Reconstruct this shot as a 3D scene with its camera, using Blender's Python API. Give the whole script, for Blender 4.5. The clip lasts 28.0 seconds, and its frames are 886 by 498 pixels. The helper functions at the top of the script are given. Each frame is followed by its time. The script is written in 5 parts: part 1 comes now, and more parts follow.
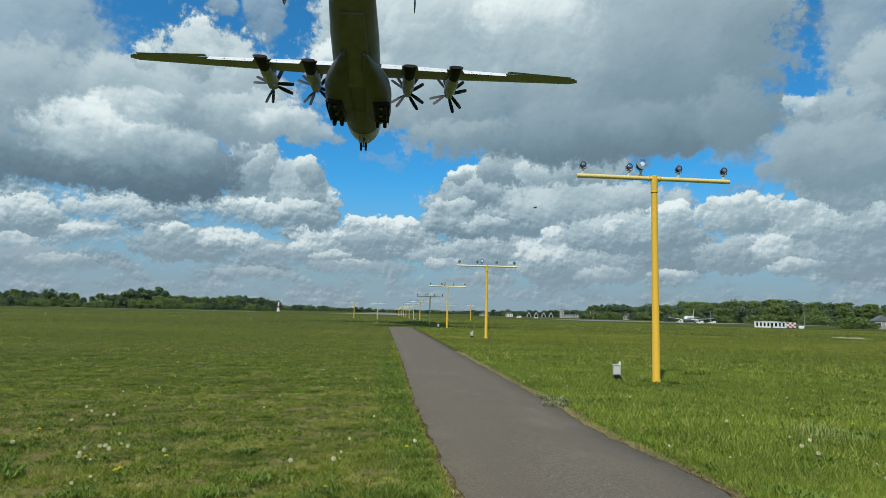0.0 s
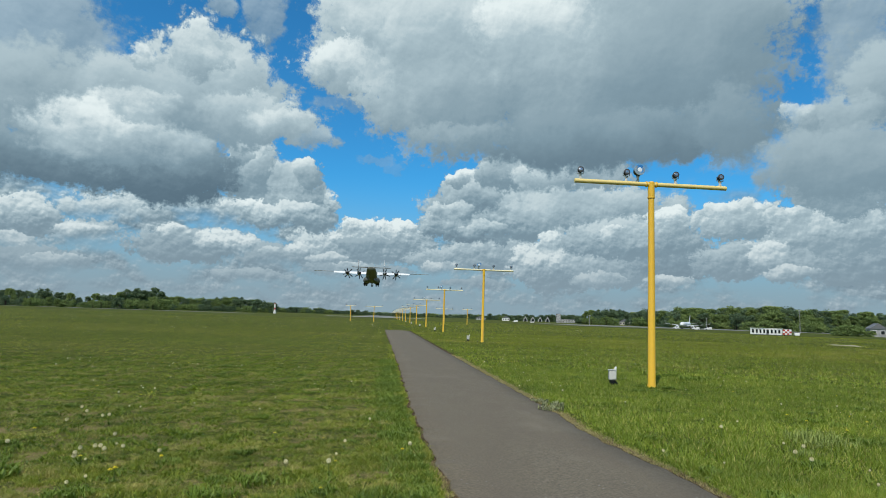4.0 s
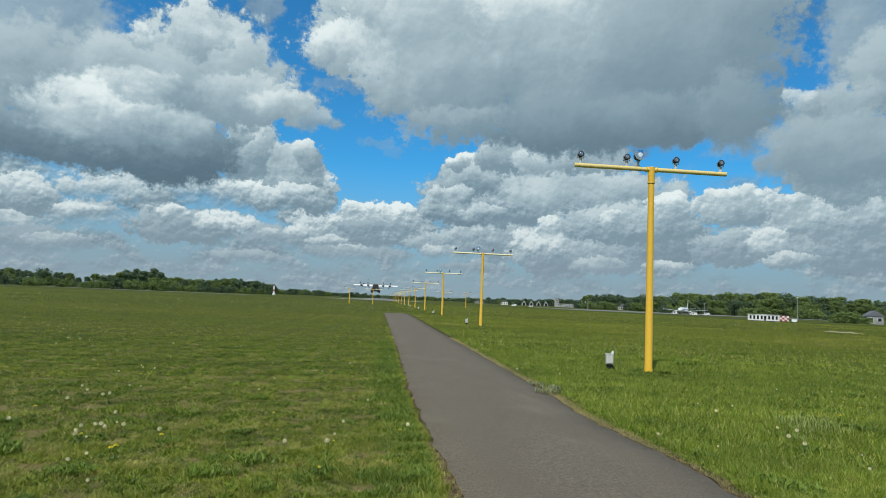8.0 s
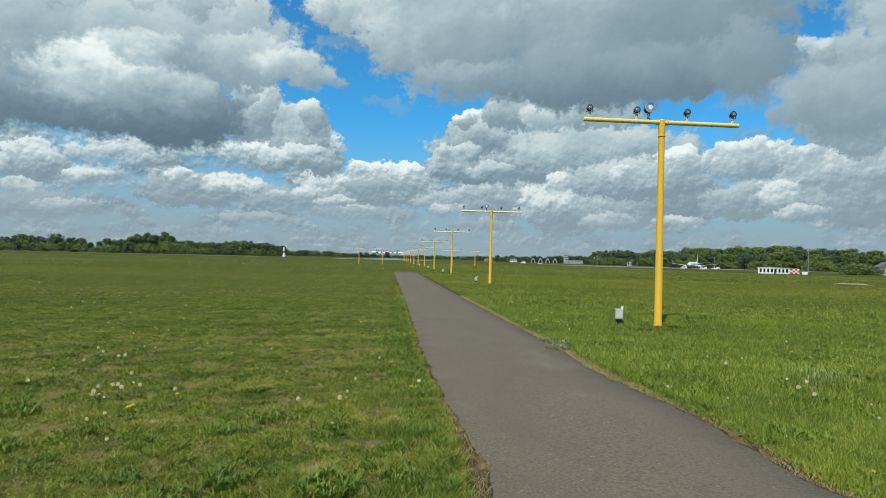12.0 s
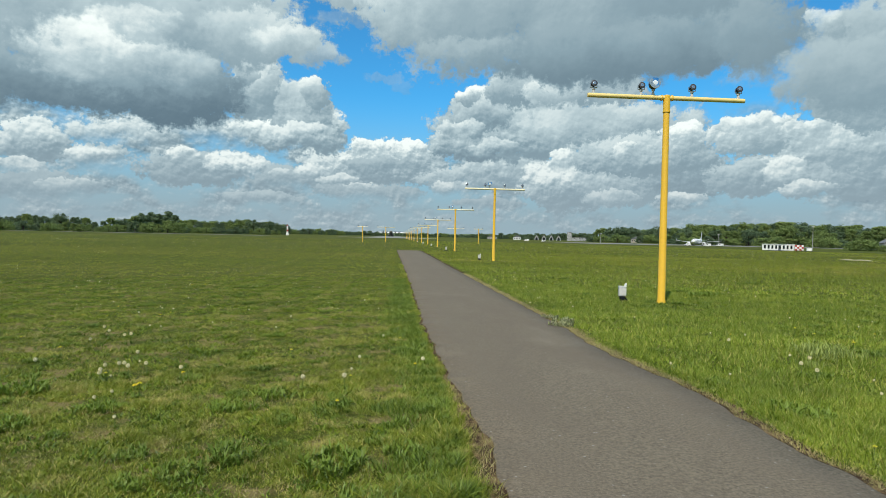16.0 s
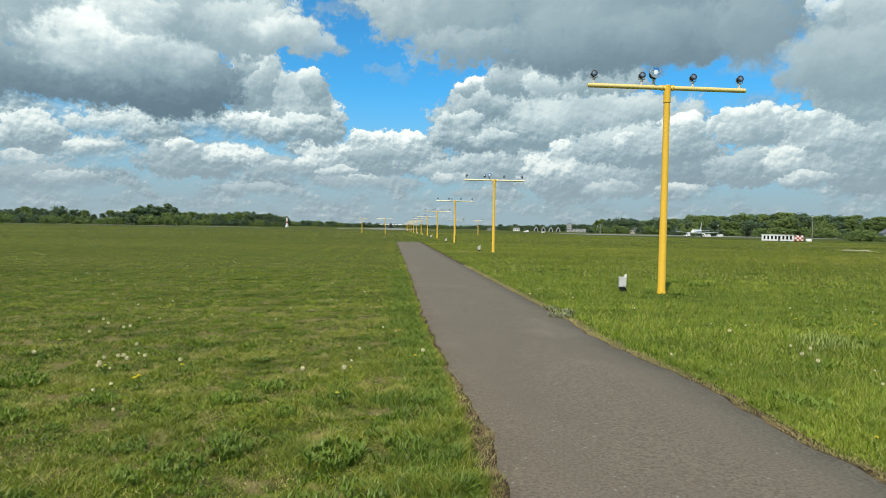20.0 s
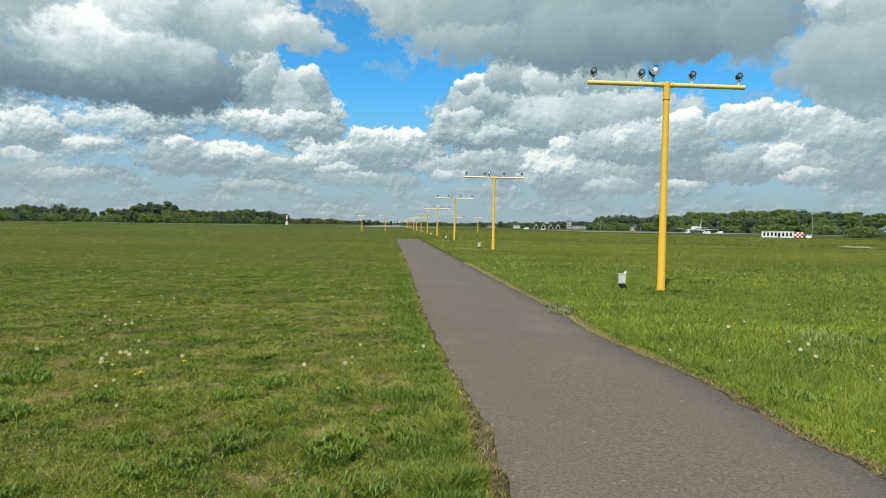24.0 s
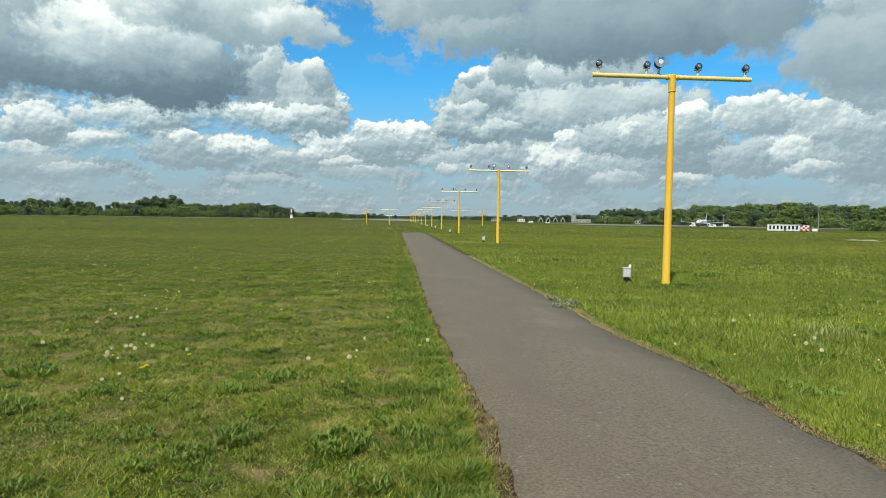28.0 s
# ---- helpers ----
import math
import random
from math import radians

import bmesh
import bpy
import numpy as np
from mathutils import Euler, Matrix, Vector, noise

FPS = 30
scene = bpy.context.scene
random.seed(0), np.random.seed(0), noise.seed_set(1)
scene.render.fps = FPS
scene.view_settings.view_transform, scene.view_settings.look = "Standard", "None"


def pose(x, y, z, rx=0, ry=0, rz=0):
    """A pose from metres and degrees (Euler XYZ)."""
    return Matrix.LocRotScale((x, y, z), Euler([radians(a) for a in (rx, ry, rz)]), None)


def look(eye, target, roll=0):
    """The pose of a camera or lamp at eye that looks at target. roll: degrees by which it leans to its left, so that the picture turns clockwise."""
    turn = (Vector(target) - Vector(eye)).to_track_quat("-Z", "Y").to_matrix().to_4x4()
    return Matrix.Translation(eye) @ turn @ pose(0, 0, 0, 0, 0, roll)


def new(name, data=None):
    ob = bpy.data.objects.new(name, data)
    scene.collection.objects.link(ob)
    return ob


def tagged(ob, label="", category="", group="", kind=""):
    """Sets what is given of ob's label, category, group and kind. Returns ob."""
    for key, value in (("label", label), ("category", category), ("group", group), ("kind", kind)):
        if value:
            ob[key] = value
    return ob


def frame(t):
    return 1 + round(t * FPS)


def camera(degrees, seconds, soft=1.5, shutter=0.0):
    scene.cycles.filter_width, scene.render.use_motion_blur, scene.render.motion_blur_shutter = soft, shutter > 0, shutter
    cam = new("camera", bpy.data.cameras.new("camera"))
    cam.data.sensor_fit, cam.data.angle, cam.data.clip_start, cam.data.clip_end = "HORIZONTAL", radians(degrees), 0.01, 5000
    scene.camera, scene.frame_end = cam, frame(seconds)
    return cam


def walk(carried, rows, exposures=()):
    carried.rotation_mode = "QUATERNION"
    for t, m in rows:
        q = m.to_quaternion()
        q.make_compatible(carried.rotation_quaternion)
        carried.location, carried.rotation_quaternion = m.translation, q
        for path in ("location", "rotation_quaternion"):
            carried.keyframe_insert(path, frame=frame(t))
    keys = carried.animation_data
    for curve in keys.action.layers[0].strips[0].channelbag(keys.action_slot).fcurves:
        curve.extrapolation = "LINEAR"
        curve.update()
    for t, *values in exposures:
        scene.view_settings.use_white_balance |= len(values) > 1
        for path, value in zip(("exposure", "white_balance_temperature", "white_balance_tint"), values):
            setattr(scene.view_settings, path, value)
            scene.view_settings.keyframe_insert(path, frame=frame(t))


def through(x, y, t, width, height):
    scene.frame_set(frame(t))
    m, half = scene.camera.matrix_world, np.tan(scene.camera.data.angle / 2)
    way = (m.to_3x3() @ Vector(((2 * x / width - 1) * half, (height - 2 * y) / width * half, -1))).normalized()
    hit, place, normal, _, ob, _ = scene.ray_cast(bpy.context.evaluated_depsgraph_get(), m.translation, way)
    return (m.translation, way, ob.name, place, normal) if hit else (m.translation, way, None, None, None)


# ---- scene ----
def aim(x, y, z, yaw, tilt, roll):
    """A camera pose: yaw to the right of the y axis, tilt upwards, in degrees."""
    a, b = radians(yaw), radians(tilt)
    way = Vector((math.sin(a) * math.cos(b), math.cos(a) * math.cos(b), math.sin(b)))
    return look((x, y, z), Vector((x, y, z)) + way * 10, roll)


cam = camera(70.2, 28.0, 0.85)
walk(cam, [
    (0, aim(-0, 0, 1.778, 5.141, 5.833, 1.334)),
    (0.5, aim(0.004, -0.012, 1.772, 5.177, 5.397, 1.681)),
    (1, aim(-0.006, -0.059, 1.776, 5.68, 6.22, 1.465)),
    (1.5, aim(0.003, -0.035, 1.78, 5.917, 6.614, 1.338)),
    (2, aim(-0.007, -0.062, 1.777, 5.68, 6.484, 1.389)),
    (2.5, aim(-0.002, -0.035, 1.778, 5.45, 6.433, 1.553)),
    (3, aim(-0.001, -0.035, 1.775, 5.356, 6.39, 1.705)),
    (3.5, aim(-0.004, -0.026, 1.771, 5.323, 6.283, 1.824)),
    (5.5, aim(0.002, -0.039, 1.772, 5.722, 5.97, 2.12)),
    (6, aim(0, -0.03, 1.769, 5.802, 6.08, 2.14)),
    (6.5, aim(-0, -0.029, 1.77, 5.706, 5.765, 2.258)),
    (7, aim(0.001, -0.031, 1.773, 5.835, 5.736, 2.278)),
    (7.5, aim(0.003, -0.026, 1.769, 5.774, 5.504, 2.271)),
    (8, aim(-0.001, -0.048, 1.766, 5.507, 4.664, 2.417)),
    (8.5, aim(0.006, -0.028, 1.769, 5.149, 3.67, 2.09)),
    (9, aim(0.008, -0.019, 1.767, 4.76, 3.092, 1.842)),
    (9.5, aim(0.005, -0.026, 1.76, 4.922, 2.583, 1.703)),
    (10, aim(0.005, -0.011, 1.758, 4.89, 2.227, 1.576)),
    (10.5, aim(0.016, 0.04, 1.763, 4.774, 1.799, 1.521)),
    (11, aim(-0.001, -0.008, 1.76, 4.836, 1.609, 1.538)),
    (11.5, aim(0.005, -0.014, 1.765, 4.884, 1.294, 1.576)),
    (12, aim(0.008, -0.006, 1.755, 4.846, 0.894, 1.449)),
    (12.5, aim(0.008, -0.008, 1.764, 4.891, 0.727, 1.44)),
    (14.5, aim(0.004, 0.004, 1.754, 4.692, -0.511, 1.3)),
    (15, aim(0.006, 0.004, 1.755, 4.698, -0.743, 1.292)),
    (15.5, aim(0.011, 0.005, 1.757, 4.58, -1.059, 1.242)),
    (16, aim(0.013, 0.005, 1.757, 4.581, -1.119, 1.186)),
    (16.5, aim(0.007, 0.005, 1.752, 4.515, -1.292, 1.12)),
    (17, aim(0.006, 0.002, 1.754, 4.436, -1.282, 0.995)),
    (17.5, aim(0.013, 0.009, 1.751, 4.435, -1.35, 1.04)),
    (18, aim(0.009, 0.002, 1.752, 4.681, -1.377, 1.131)),
    (18.5, aim(0.011, -0.001, 1.751, 4.657, -1.458, 1.07)),
    (19, aim(0.009, -0.001, 1.76, 4.763, -1.477, 1.074)),
    (19.5, aim(0.004, 0.013, 1.75, 4.715, -1.736, 1.052)),
    (20, aim(0.013, 0.044, 1.753, 4.631, -1.893, 1.031)),
    (20.5, aim(0.008, -0.004, 1.752, 4.763, -1.907, 1.031)),
    (21, aim(0.01, -0.009, 1.752, 4.749, -1.872, 1.034)),
    (21.5, aim(0.013, -0.01, 1.755, 4.667, -1.969, 1.018)),
    (23.5, aim(0.011, -0.009, 1.756, 4.593, -2.057, 0.937)),
    (24, aim(0.007, 0.002, 1.75, 4.641, -2.138, 0.941)),
    (24.5, aim(0.011, -0.006, 1.756, 4.598, -2.219, 0.944)),
    (25, aim(0.007, 0.005, 1.754, 4.587, -2.293, 0.949)),
    (25.5, aim(0.015, 0.006, 1.752, 4.351, -2.328, 0.859)),
    (26, aim(0.011, -0, 1.749, 4.279, -2.399, 0.878)),
    (26.5, aim(0.011, 0.001, 1.752, 4.282, -2.43, 0.886)),
    (27, aim(0.01, 0.004, 1.747, 4.289, -2.61, 0.926)),
    (27.5, aim(0.011, 0.003, 1.753, 4.289, -2.656, 0.911)),
    (28, aim(0.013, 0.014, 1.751, 4.237, -2.738, 0.889)),
], ((0.0, -0.15, 6320, 10), (8.0, -0.16, 6350, 10), (10.0, -0.1, 6420, 10), (12.5, -0.03, 6500, 10), (17.0, 0.12, 6630, 10), (22.0, 0.17, 6720, 10), (28.0, 0.19, 6760, 10)))

# ---- daylight: sun behind the viewer's left shoulder, broken cumulus ----
SUN_HEIGHT, SUN_TURN = 54, 207
sun = new("sun", bpy.data.lights.new("sun", "SUN"))
sun.data.energy, sun.data.angle, sun.data.color = 3.9, radians(0.55), (1.0, 0.955, 0.87)
_a, _e = radians(SUN_TURN), radians(SUN_HEIGHT)
sun.matrix_world = look((math.sin(_a) * math.cos(_e) * 50, math.cos(_a) * math.cos(_e) * 50, math.sin(_e) * 50), (0, 0, 0))


class Net:
    """Short hand for node trees."""

    def __init__(self, tree):
        self.tree = tree
        tree.nodes.clear()

    def put(self, socket, value):
        if isinstance(value, bpy.types.NodeSocket):
            self.tree.links.new(value, socket)
        elif value is not None:
            socket.default_value = value

    def node(self, kind, ins=()):
        n = self.tree.nodes.new(kind)
        for k, v in (ins.items() if isinstance(ins, dict) else enumerate(ins)):
            self.put(n.inputs[k], v)
        return n

    def m(self, op, a, b=None, c=None, clamp=False):
        n = self.node("ShaderNodeMath", [v for v in (a, b, c) if v is not None])
        n.operation, n.use_clamp = op, clamp
        return n.outputs[0]

    def v(self, op, a, b=None, c=None):
        n = self.node("ShaderNodeVectorMath", [x for x in (a, b, c) if x is not None])
        n.operation = op
        return n.outputs["Value"] if op in ("DOT_PRODUCT", "LENGTH") else n.outputs[0]

    def step(self, value, lo, hi, a=0.0, b=1.0, smooth=True):
        n = self.node("ShaderNodeMapRange", [value, lo, hi, a, b])
        n.interpolation_type, n.clamp = ("SMOOTHSTEP", False) if smooth else ("LINEAR", True)
        return n.outputs[0]

    def mix(self, f, a, b, blend="MIX"):
        n = self.tree.nodes.new("ShaderNodeMix")
        n.data_type, n.blend_type = "RGBA", blend
        for i, val in ((0, f), (6, a), (7, b)):
            if isinstance(val, tuple) and len(val) == 3:
                val = (*val, 1)
            self.put(n.inputs[i], val)
        return n.outputs[2]

    def noise(self, vec, scale, detail=4, rough=0.5, out=0, lac=2.0):
        n = self.node("ShaderNodeTexNoise", {"Scale": scale, "Detail": detail, "Roughness": rough, "Lacunarity": lac})
        self.put(n.inputs["Vector"], vec)
        return n.outputs[out]

    def voronoi(self, vec, scale, detail=0, rough=0.5, feature="F1", out=0, smooth=0.6):
        n = self.node("ShaderNodeTexVoronoi")
        n.feature = feature
        self.put(n.inputs["Vector"], vec)
        self.put(n.inputs["Scale"], scale)
        if detail:
            self.put(n.inputs["Detail"], detail)
            self.put(n.inputs["Roughness"], rough)
        if feature == "SMOOTH_F1":
            self.put(n.inputs["Smoothness"], smooth)
        return n.outputs[out]

    def ramp(self, f, stops):
        n = self.node("ShaderNodeValToRGB", [f])
        r = n.color_ramp
        while len(r.elements) < len(stops):
            r.elements.new(0.5)
        for el, (p, c) in zip(r.elements, stops):
            el.position, el.color = p, (*c, 1)
        return n.outputs[0]


def build_world():
    world = bpy.data.worlds.new("sky")
    world.use_nodes = True
    scene.world = world
    n = Net(world.node_tree)
    way = n.node("ShaderNodeTexCoord").outputs["Generated"]
    xyz = n.node("ShaderNodeSeparateXYZ", [way]).outputs
    az = n.m("MULTIPLY", n.m("ARCTAN2", xyz[0], xyz[1]), 57.2958)
    el = n.m("MULTIPLY", n.m("ARCSINE", xyz[2]), 57.2958)
    flat = n.node("ShaderNodeCombineXYZ", [az, el, 0.0]).outputs[0]
    # ragged outlines: bend the directions by noise, finer towards the horizon
    size = n.step(el, 2.0, 18.0, 0.42, 1.0)

    def bend(scale, detail, rough, wide):
        d = n.v("SUBTRACT", n.noise(flat, scale, detail, rough, out=1), (0.5, 0.5, 0.5))
        s = n.node("ShaderNodeVectorMath", [d])
        s.operation = "SCALE"
        n.put(s.inputs["Scale"], size)
        return n.v("ADD", flat, n.v("MULTIPLY", s.outputs[0], wide))

    spot = bend(0.40, 8, 0.62, (5.0, 3.8, 0))
    calm = bend(0.30, 1, 0.5, (2.0, 1.6, 0))
    near = n.step(el, 6.0, 13.0)

    # billows at three sizes, lit from above and the left
    def billow(place, scale, detail, fine):
        lump = n.voronoi(place, scale, detail, 0.5, feature="SMOOTH_F1", smooth=0.35)
        return n.m("MULTIPLY_ADD", lump, -1.0, n.m("MULTIPLY", n.noise(place, scale * 1.6, 3, 0.5), fine))

    def lit(place, scale, detail, fine, step):
        here = billow(place, scale, detail, fine)
        return here, n.m("SUBTRACT", here, billow(n.v("ADD", place, step), scale, detail, fine))

    low = n.v("MULTIPLY", calm, (1.1, 1.3, 1))
    big, big_lit = lit(calm, 0.15, 1.0, 0.16, (-1.0, 1.6, 0))
    small, small_lit = lit(low, 0.60, 2.0, 0.15, (-0.2, 0.45, 0))
    crisp, crisp_lit = lit(n.v("MULTIPLY", bend(1.6, 3, 0.6, (0.7, 0.6, 0)), (1.0, 1.15, 1)), 1.5, 2.0, 0.1, (-0.08, 0.17, 0))

    def blend(pairs):
        total = None
        for value, up, down in pairs:
            term = n.m("MULTIPLY", value, n.m("MULTIPLY_ADD", near, up - down, down))
            total = term if total is None else n.m("ADD", total, term)
        return total

    # weight of each size high up, and low over the horizon
    relief = blend(((big_lit, 0.62, 0.12), (small_lit, 0.20, 0.58), (crisp_lit, 0.12, 0.55)))
    lumps = blend(((n.m("ADD", big, 0.1), 0.55, 0.2), (n.m("ADD", small, 0.1), 0.32, 0.45), (n.m("ADD", crisp, 0.1), 0.16, 0.16)))
    wide = n.noise(way, 2.6, 6, 0.55)
    # thin rows of small clouds low over the horizon, loose cloud outside the placed heaps
    inside = n.m("MULTIPLY", n.step(n.m("ABSOLUTE", az), 40.0, 50.0, 1.0, 0.0), n.step(el, 27.0, 33.0, 1.0, 0.0))
    free = n.m("MULTIPLY", n.step(wide, 0.42, 0.56), n.m("SUBTRACT", 1.0, inside))
    rows = n.m("MULTIPLY", n.step(n.m("ADD", n.noise(n.v("MULTIPLY", calm, (1.0, 2.2, 1)), 0.22, 4, 0.5), n.m("MULTIPLY", lumps, 0.3)), 0.22, 0.46), n.m("MULTIPLY", n.step(el, 8.0, 13.5, 1.0, 0.0), n.step(n.v("LENGTH", n.v("MULTIPLY_ADD", spot, (0.14, 0.24, 0), (0.0, -2.6, 0))), 0.75, 1.1)))
    # x carries the tone, y the cover
    field = {"state": n.node("ShaderNodeCombineXYZ", [n.m("MULTIPLY_ADD", relief, 0.9, 0.54), n.m("MAXIMUM", free, rows), 0.0]).outputs[0]}

    # the heaps' directions wait for the shared fields, which keeps the shader small
    shared = n.m("MULTIPLY", n.m("ADD", n.m("ADD", lumps, relief), n.v("LENGTH", field["state"])), 0.00001)
    place = n.v("ADD", spot, n.node("ShaderNodeCombineXYZ", [shared, 0.0, 0.0]).outputs[0])

    # frayed rims
    fray = n.m("MULTIPLY_ADD", n.m("SUBTRACT", n.noise(flat, 0.75, 7, 0.68), 0.5), n.step(el, 6.0, 13.0, 0.7, 1.5), n.m("MULTIPLY_ADD", n.noise(flat, 2.4, 6, 0.7), n.step(el, 6.0, 14.0, 1.7, 0.5), n.m("SUBTRACT", lumps, n.step(el, 6.0, 14.0, 0.85, 0.25))))

    def heap(a, e, ra, re, lo, hi, most=1.0, soft=1.0, rel=1.25):
        """One cloud: bright above, grey below, over those before it; small ones melt away at the base. soft: width of its edge; rel: depth of its billows."""
        q = n.v("MULTIPLY_ADD", place, (0.93 / ra, 0.93 / re, 0), (-0.93 * a / ra, -0.93 * e / re, 0))
        up = n.v("DOT_PRODUCT", q, (-0.22, 0.85, 0))
        alpha = n.step(n.m("SUBTRACT", fray, n.v("DOT_PRODUCT", q, q)), -1.655 - 0.195 * soft, -1.655 + 0.195 * soft, 0.0, most)
        if re < 1.4 and e < 10 and lo > 0.3:
            alpha = n.m("MULTIPLY", alpha, n.step(up, -0.95, 0.25, 0.15, 1.0))
        shade = n.step(n.m("MULTIPLY_ADD", relief, rel, up), -0.92, 1.0, lo, hi)
        rest = n.m("SUBTRACT", 1.0, alpha)
        keep = n.node("ShaderNodeCombineXYZ", [rest, rest, 0.0]).outputs[0]
        field["state"] = n.v("MULTIPLY_ADD", field["state"], keep, n.node("ShaderNodeCombineXYZ", [n.m("MULTIPLY", shade, alpha), alpha, 0.0]).outputs[0])

    # azimuth, height, half width, half height, tone of base and top
    heap(-27.6, 3.2, 3.43, 1.12, 0.36, 0.7)
    heap(-24.4, 5.7, 2.41, 1.07, 0.4, 0.92)
    heap(-28.5, 6.6, 2.21, 1.54, 0.4, 0.95)
    heap(-17.3, 5.2, 3.72, 1.42, 0.38, 0.75)
    heap(-13.5, 5.6, 2.58, 1.36, 0.38, 1)
    heap(-8.9, 4.7, 3.09, 1.19, 0.38, 0.72)
    heap(-5.3, 5.6, 3.08, 1.82, 0.38, 0.92)
    heap(-1.5, 6.5, 3.14, 2.04, 0.4, 1.02)
    heap(2.1, 6.6, 2.66, 1.74, 0.4, 1.02)
    heap(-1.9, 3.8, 4.55, 0.82, 0.4, 0.72)
    heap(5.4, 5.0, 3.18, 1.23, 0.38, 0.82)
    heap(10.3, 5.9, 3.82, 1.74, 0.42, 0.88)
    heap(15.4, 4.9, 3.59, 2.23, 0.38, 1)
    heap(20.6, 5.1, 3.59, 1.88, 0.46, 0.86)
    heap(25.9, 5.8, 3.83, 1.83, 0.34, 0.76)
    heap(30.3, 5.5, 3.17, 1.59, 0.41, 0.8)
    heap(34.4, 6.3, 2.83, 2.52, 0.44, 0.96)
    heap(38.2, 5.4, 3.27, 2.07, 0.4, 0.8)
    heap(25.5, 3.7, 1.81, 0.43, 0.56, 0.94)
    heap(11.3, 10.1, 7.11, 2.86, 0.42, 0.88)
    heap(6.9, 8.6, 3.39, 1.64, 0.34, 0.9)
    heap(7.6, 11.3, 2.87, 2.05, 0.38, 1.02)
    heap(11.2, 13.4, 3.35, 1.63, 0.42, 0.92)
    heap(16.8, 12.9, 5.43, 1.81, 0.48, 1.0)
    heap(19.3, 9.8, 7.74, 2.29, 0.48, 0.86)
    heap(22.2, 7.4, 6.12, 1.57, 0.42, 0.84)
    heap(25.5, 8.7, 2.09, 1.35, 0.46, 1.01)
    heap(30.8, 8.7, 3.99, 1.58, 0.5, 0.99)
    heap(37.6, 7.9, 4.25, 2, 0.51, 0.94)
    heap(38.4, 11, 4.37, 2.25, 0.5, 0.84)
    heap(-26.1, 3.6, 2.10, 0.40, 0.5, 0.9)
    heap(-29.4, 4.7, 1.78, 0.68, 0.45, 0.95)
    heap(-24.7, 5.9, 1.81, 0.63, 0.45, 1)
    heap(-17.9, 6.3, 1.32, 0.67, 0.45, 1)
    heap(-13.6, 5.8, 2.05, 0.98, 0.4, 1.08)
    heap(-9.5, 5.2, 1.16, 0.45, 0.5, 0.9)
    heap(-11.5, 3.2, 3.33, 0.45, 0.45, 0.8)
    heap(-7.2, 5.4, 1.68, 0.91, 0.4, 1)
    heap(-4.7, 4.8, 1.81, 0.61, 0.45, 0.95)
    heap(-2.2, 7.8, 1.83, 0.92, 0.45, 1.05)
    heap(1.6, 7.7, 1.74, 0.82, 0.45, 1.05)
    heap(-0.7, 6.3, 3.06, 0.72, 0.38, 0.7)
    heap(-2.9, 4.3, 1.52, 0.41, 0.5, 0.95)
    heap(4.9, 4.5, 1.75, 0.62, 0.45, 0.95)
    heap(8.5, 3.0, 3.06, 0.46, 0.4, 0.7)
    heap(14.8, 5.0, 1.79, 1.31, 0.4, 1.05)
    heap(15.0, 7.0, 1.09, 0.91, 0.5, 1)
    heap(19.4, 3.7, 2.39, 0.69, 0.48, 0.89)
    heap(25.6, 3.8, 1.07, 0.29, 0.66, 1.04)
    heap(25.5, 9.1, 1.16, 0.57, 0.56, 1.04)
    heap(29.9, 9.6, 2.07, 0.74, 0.51, 0.99)
    heap(34.3, 8.8, 1.68, 0.89, 0.48, 0.99)
    heap(32.9, 5.5, 1.42, 1.35, 0.48, 0.99)
    heap(34.5, 4.3, 1.91, 0.62, 0.51, 0.99)
    heap(6.6, 12.5, 1.13, 0.72, 0.5, 1.12)
    heap(6.4, 9.7, 2.05, 0.92, 0.42, 0.92)
    heap(9.0, 8.0, 2.55, 0.72, 0.38, 0.85)
    heap(20.7, 7.7, 1.32, 0.69, 0.56, 0.96)
    heap(-6.5, 9.4, 2.53, 1.91, 0.42, 1, 1, 1, 1.6)
    heap(-9.8, 10.5, 4.37, 2.71, 0.4, 0.9, 1, 1, 1.6)
    heap(-12.3, 12.5, 2.11, 2.97, 0.45, 1, 1, 1, 1.6)
    heap(-7.1, 12.3, 1.16, 1.36, 0.45, 1, 1, 1, 1.5)
    heap(-14.6, 8.5, 9.18, 1.33, 0.36, 1, 1, 1, 1.3)
    heap(-22.4, 7.6, 3.65, 0.96, 0.42, 0.9, 0.9, 1.3, 1.3)
    heap(-8.2, 8.6, 3.12, 1.16, 0.38, 0.92, 1, 1, 1.4)
    heap(-13.1, 13.8, 1.20, 1.32, 0.5, 1, 1, 1, 1.5)
    heap(-30.2, 19.7, 7.14, 5.42, 0.5, 0.76, 0.85, 2.4, 0.9)
    heap(-11.7, 25.0, 1.77, 2.33, 0.5, 0.76, 0.7, 2.4, 0.9)
    heap(-15.5, 25.4, 1.50, 1.18, 0.5, 0.8, 0.75, 2.2, 0.9)
    heap(-16.0, 18.7, 6.32, 5.05, 0.5, 0.92, 1, 1.3, 1)
    heap(-17.4, 21.4, 2.50, 2.33, 0.56, 1, 1, 1.3, 1.1)
    heap(-11.8, 16.6, 5.60, 2.01, 0.52, 0.86, 1, 1.5, 0.9)
    heap(-7.1, 15.5, 2.39, 1.03, 0.5, 0.86, 0.9, 2, 0.8)
    heap(-9.4, 16.4, 3.13, 1.32, 0.55, 0.97, 0.85, 1.8, 1)
    heap(-26.9, 15.9, 8.03, 3.57, 0.46, 0.76, 1, 2, 1)
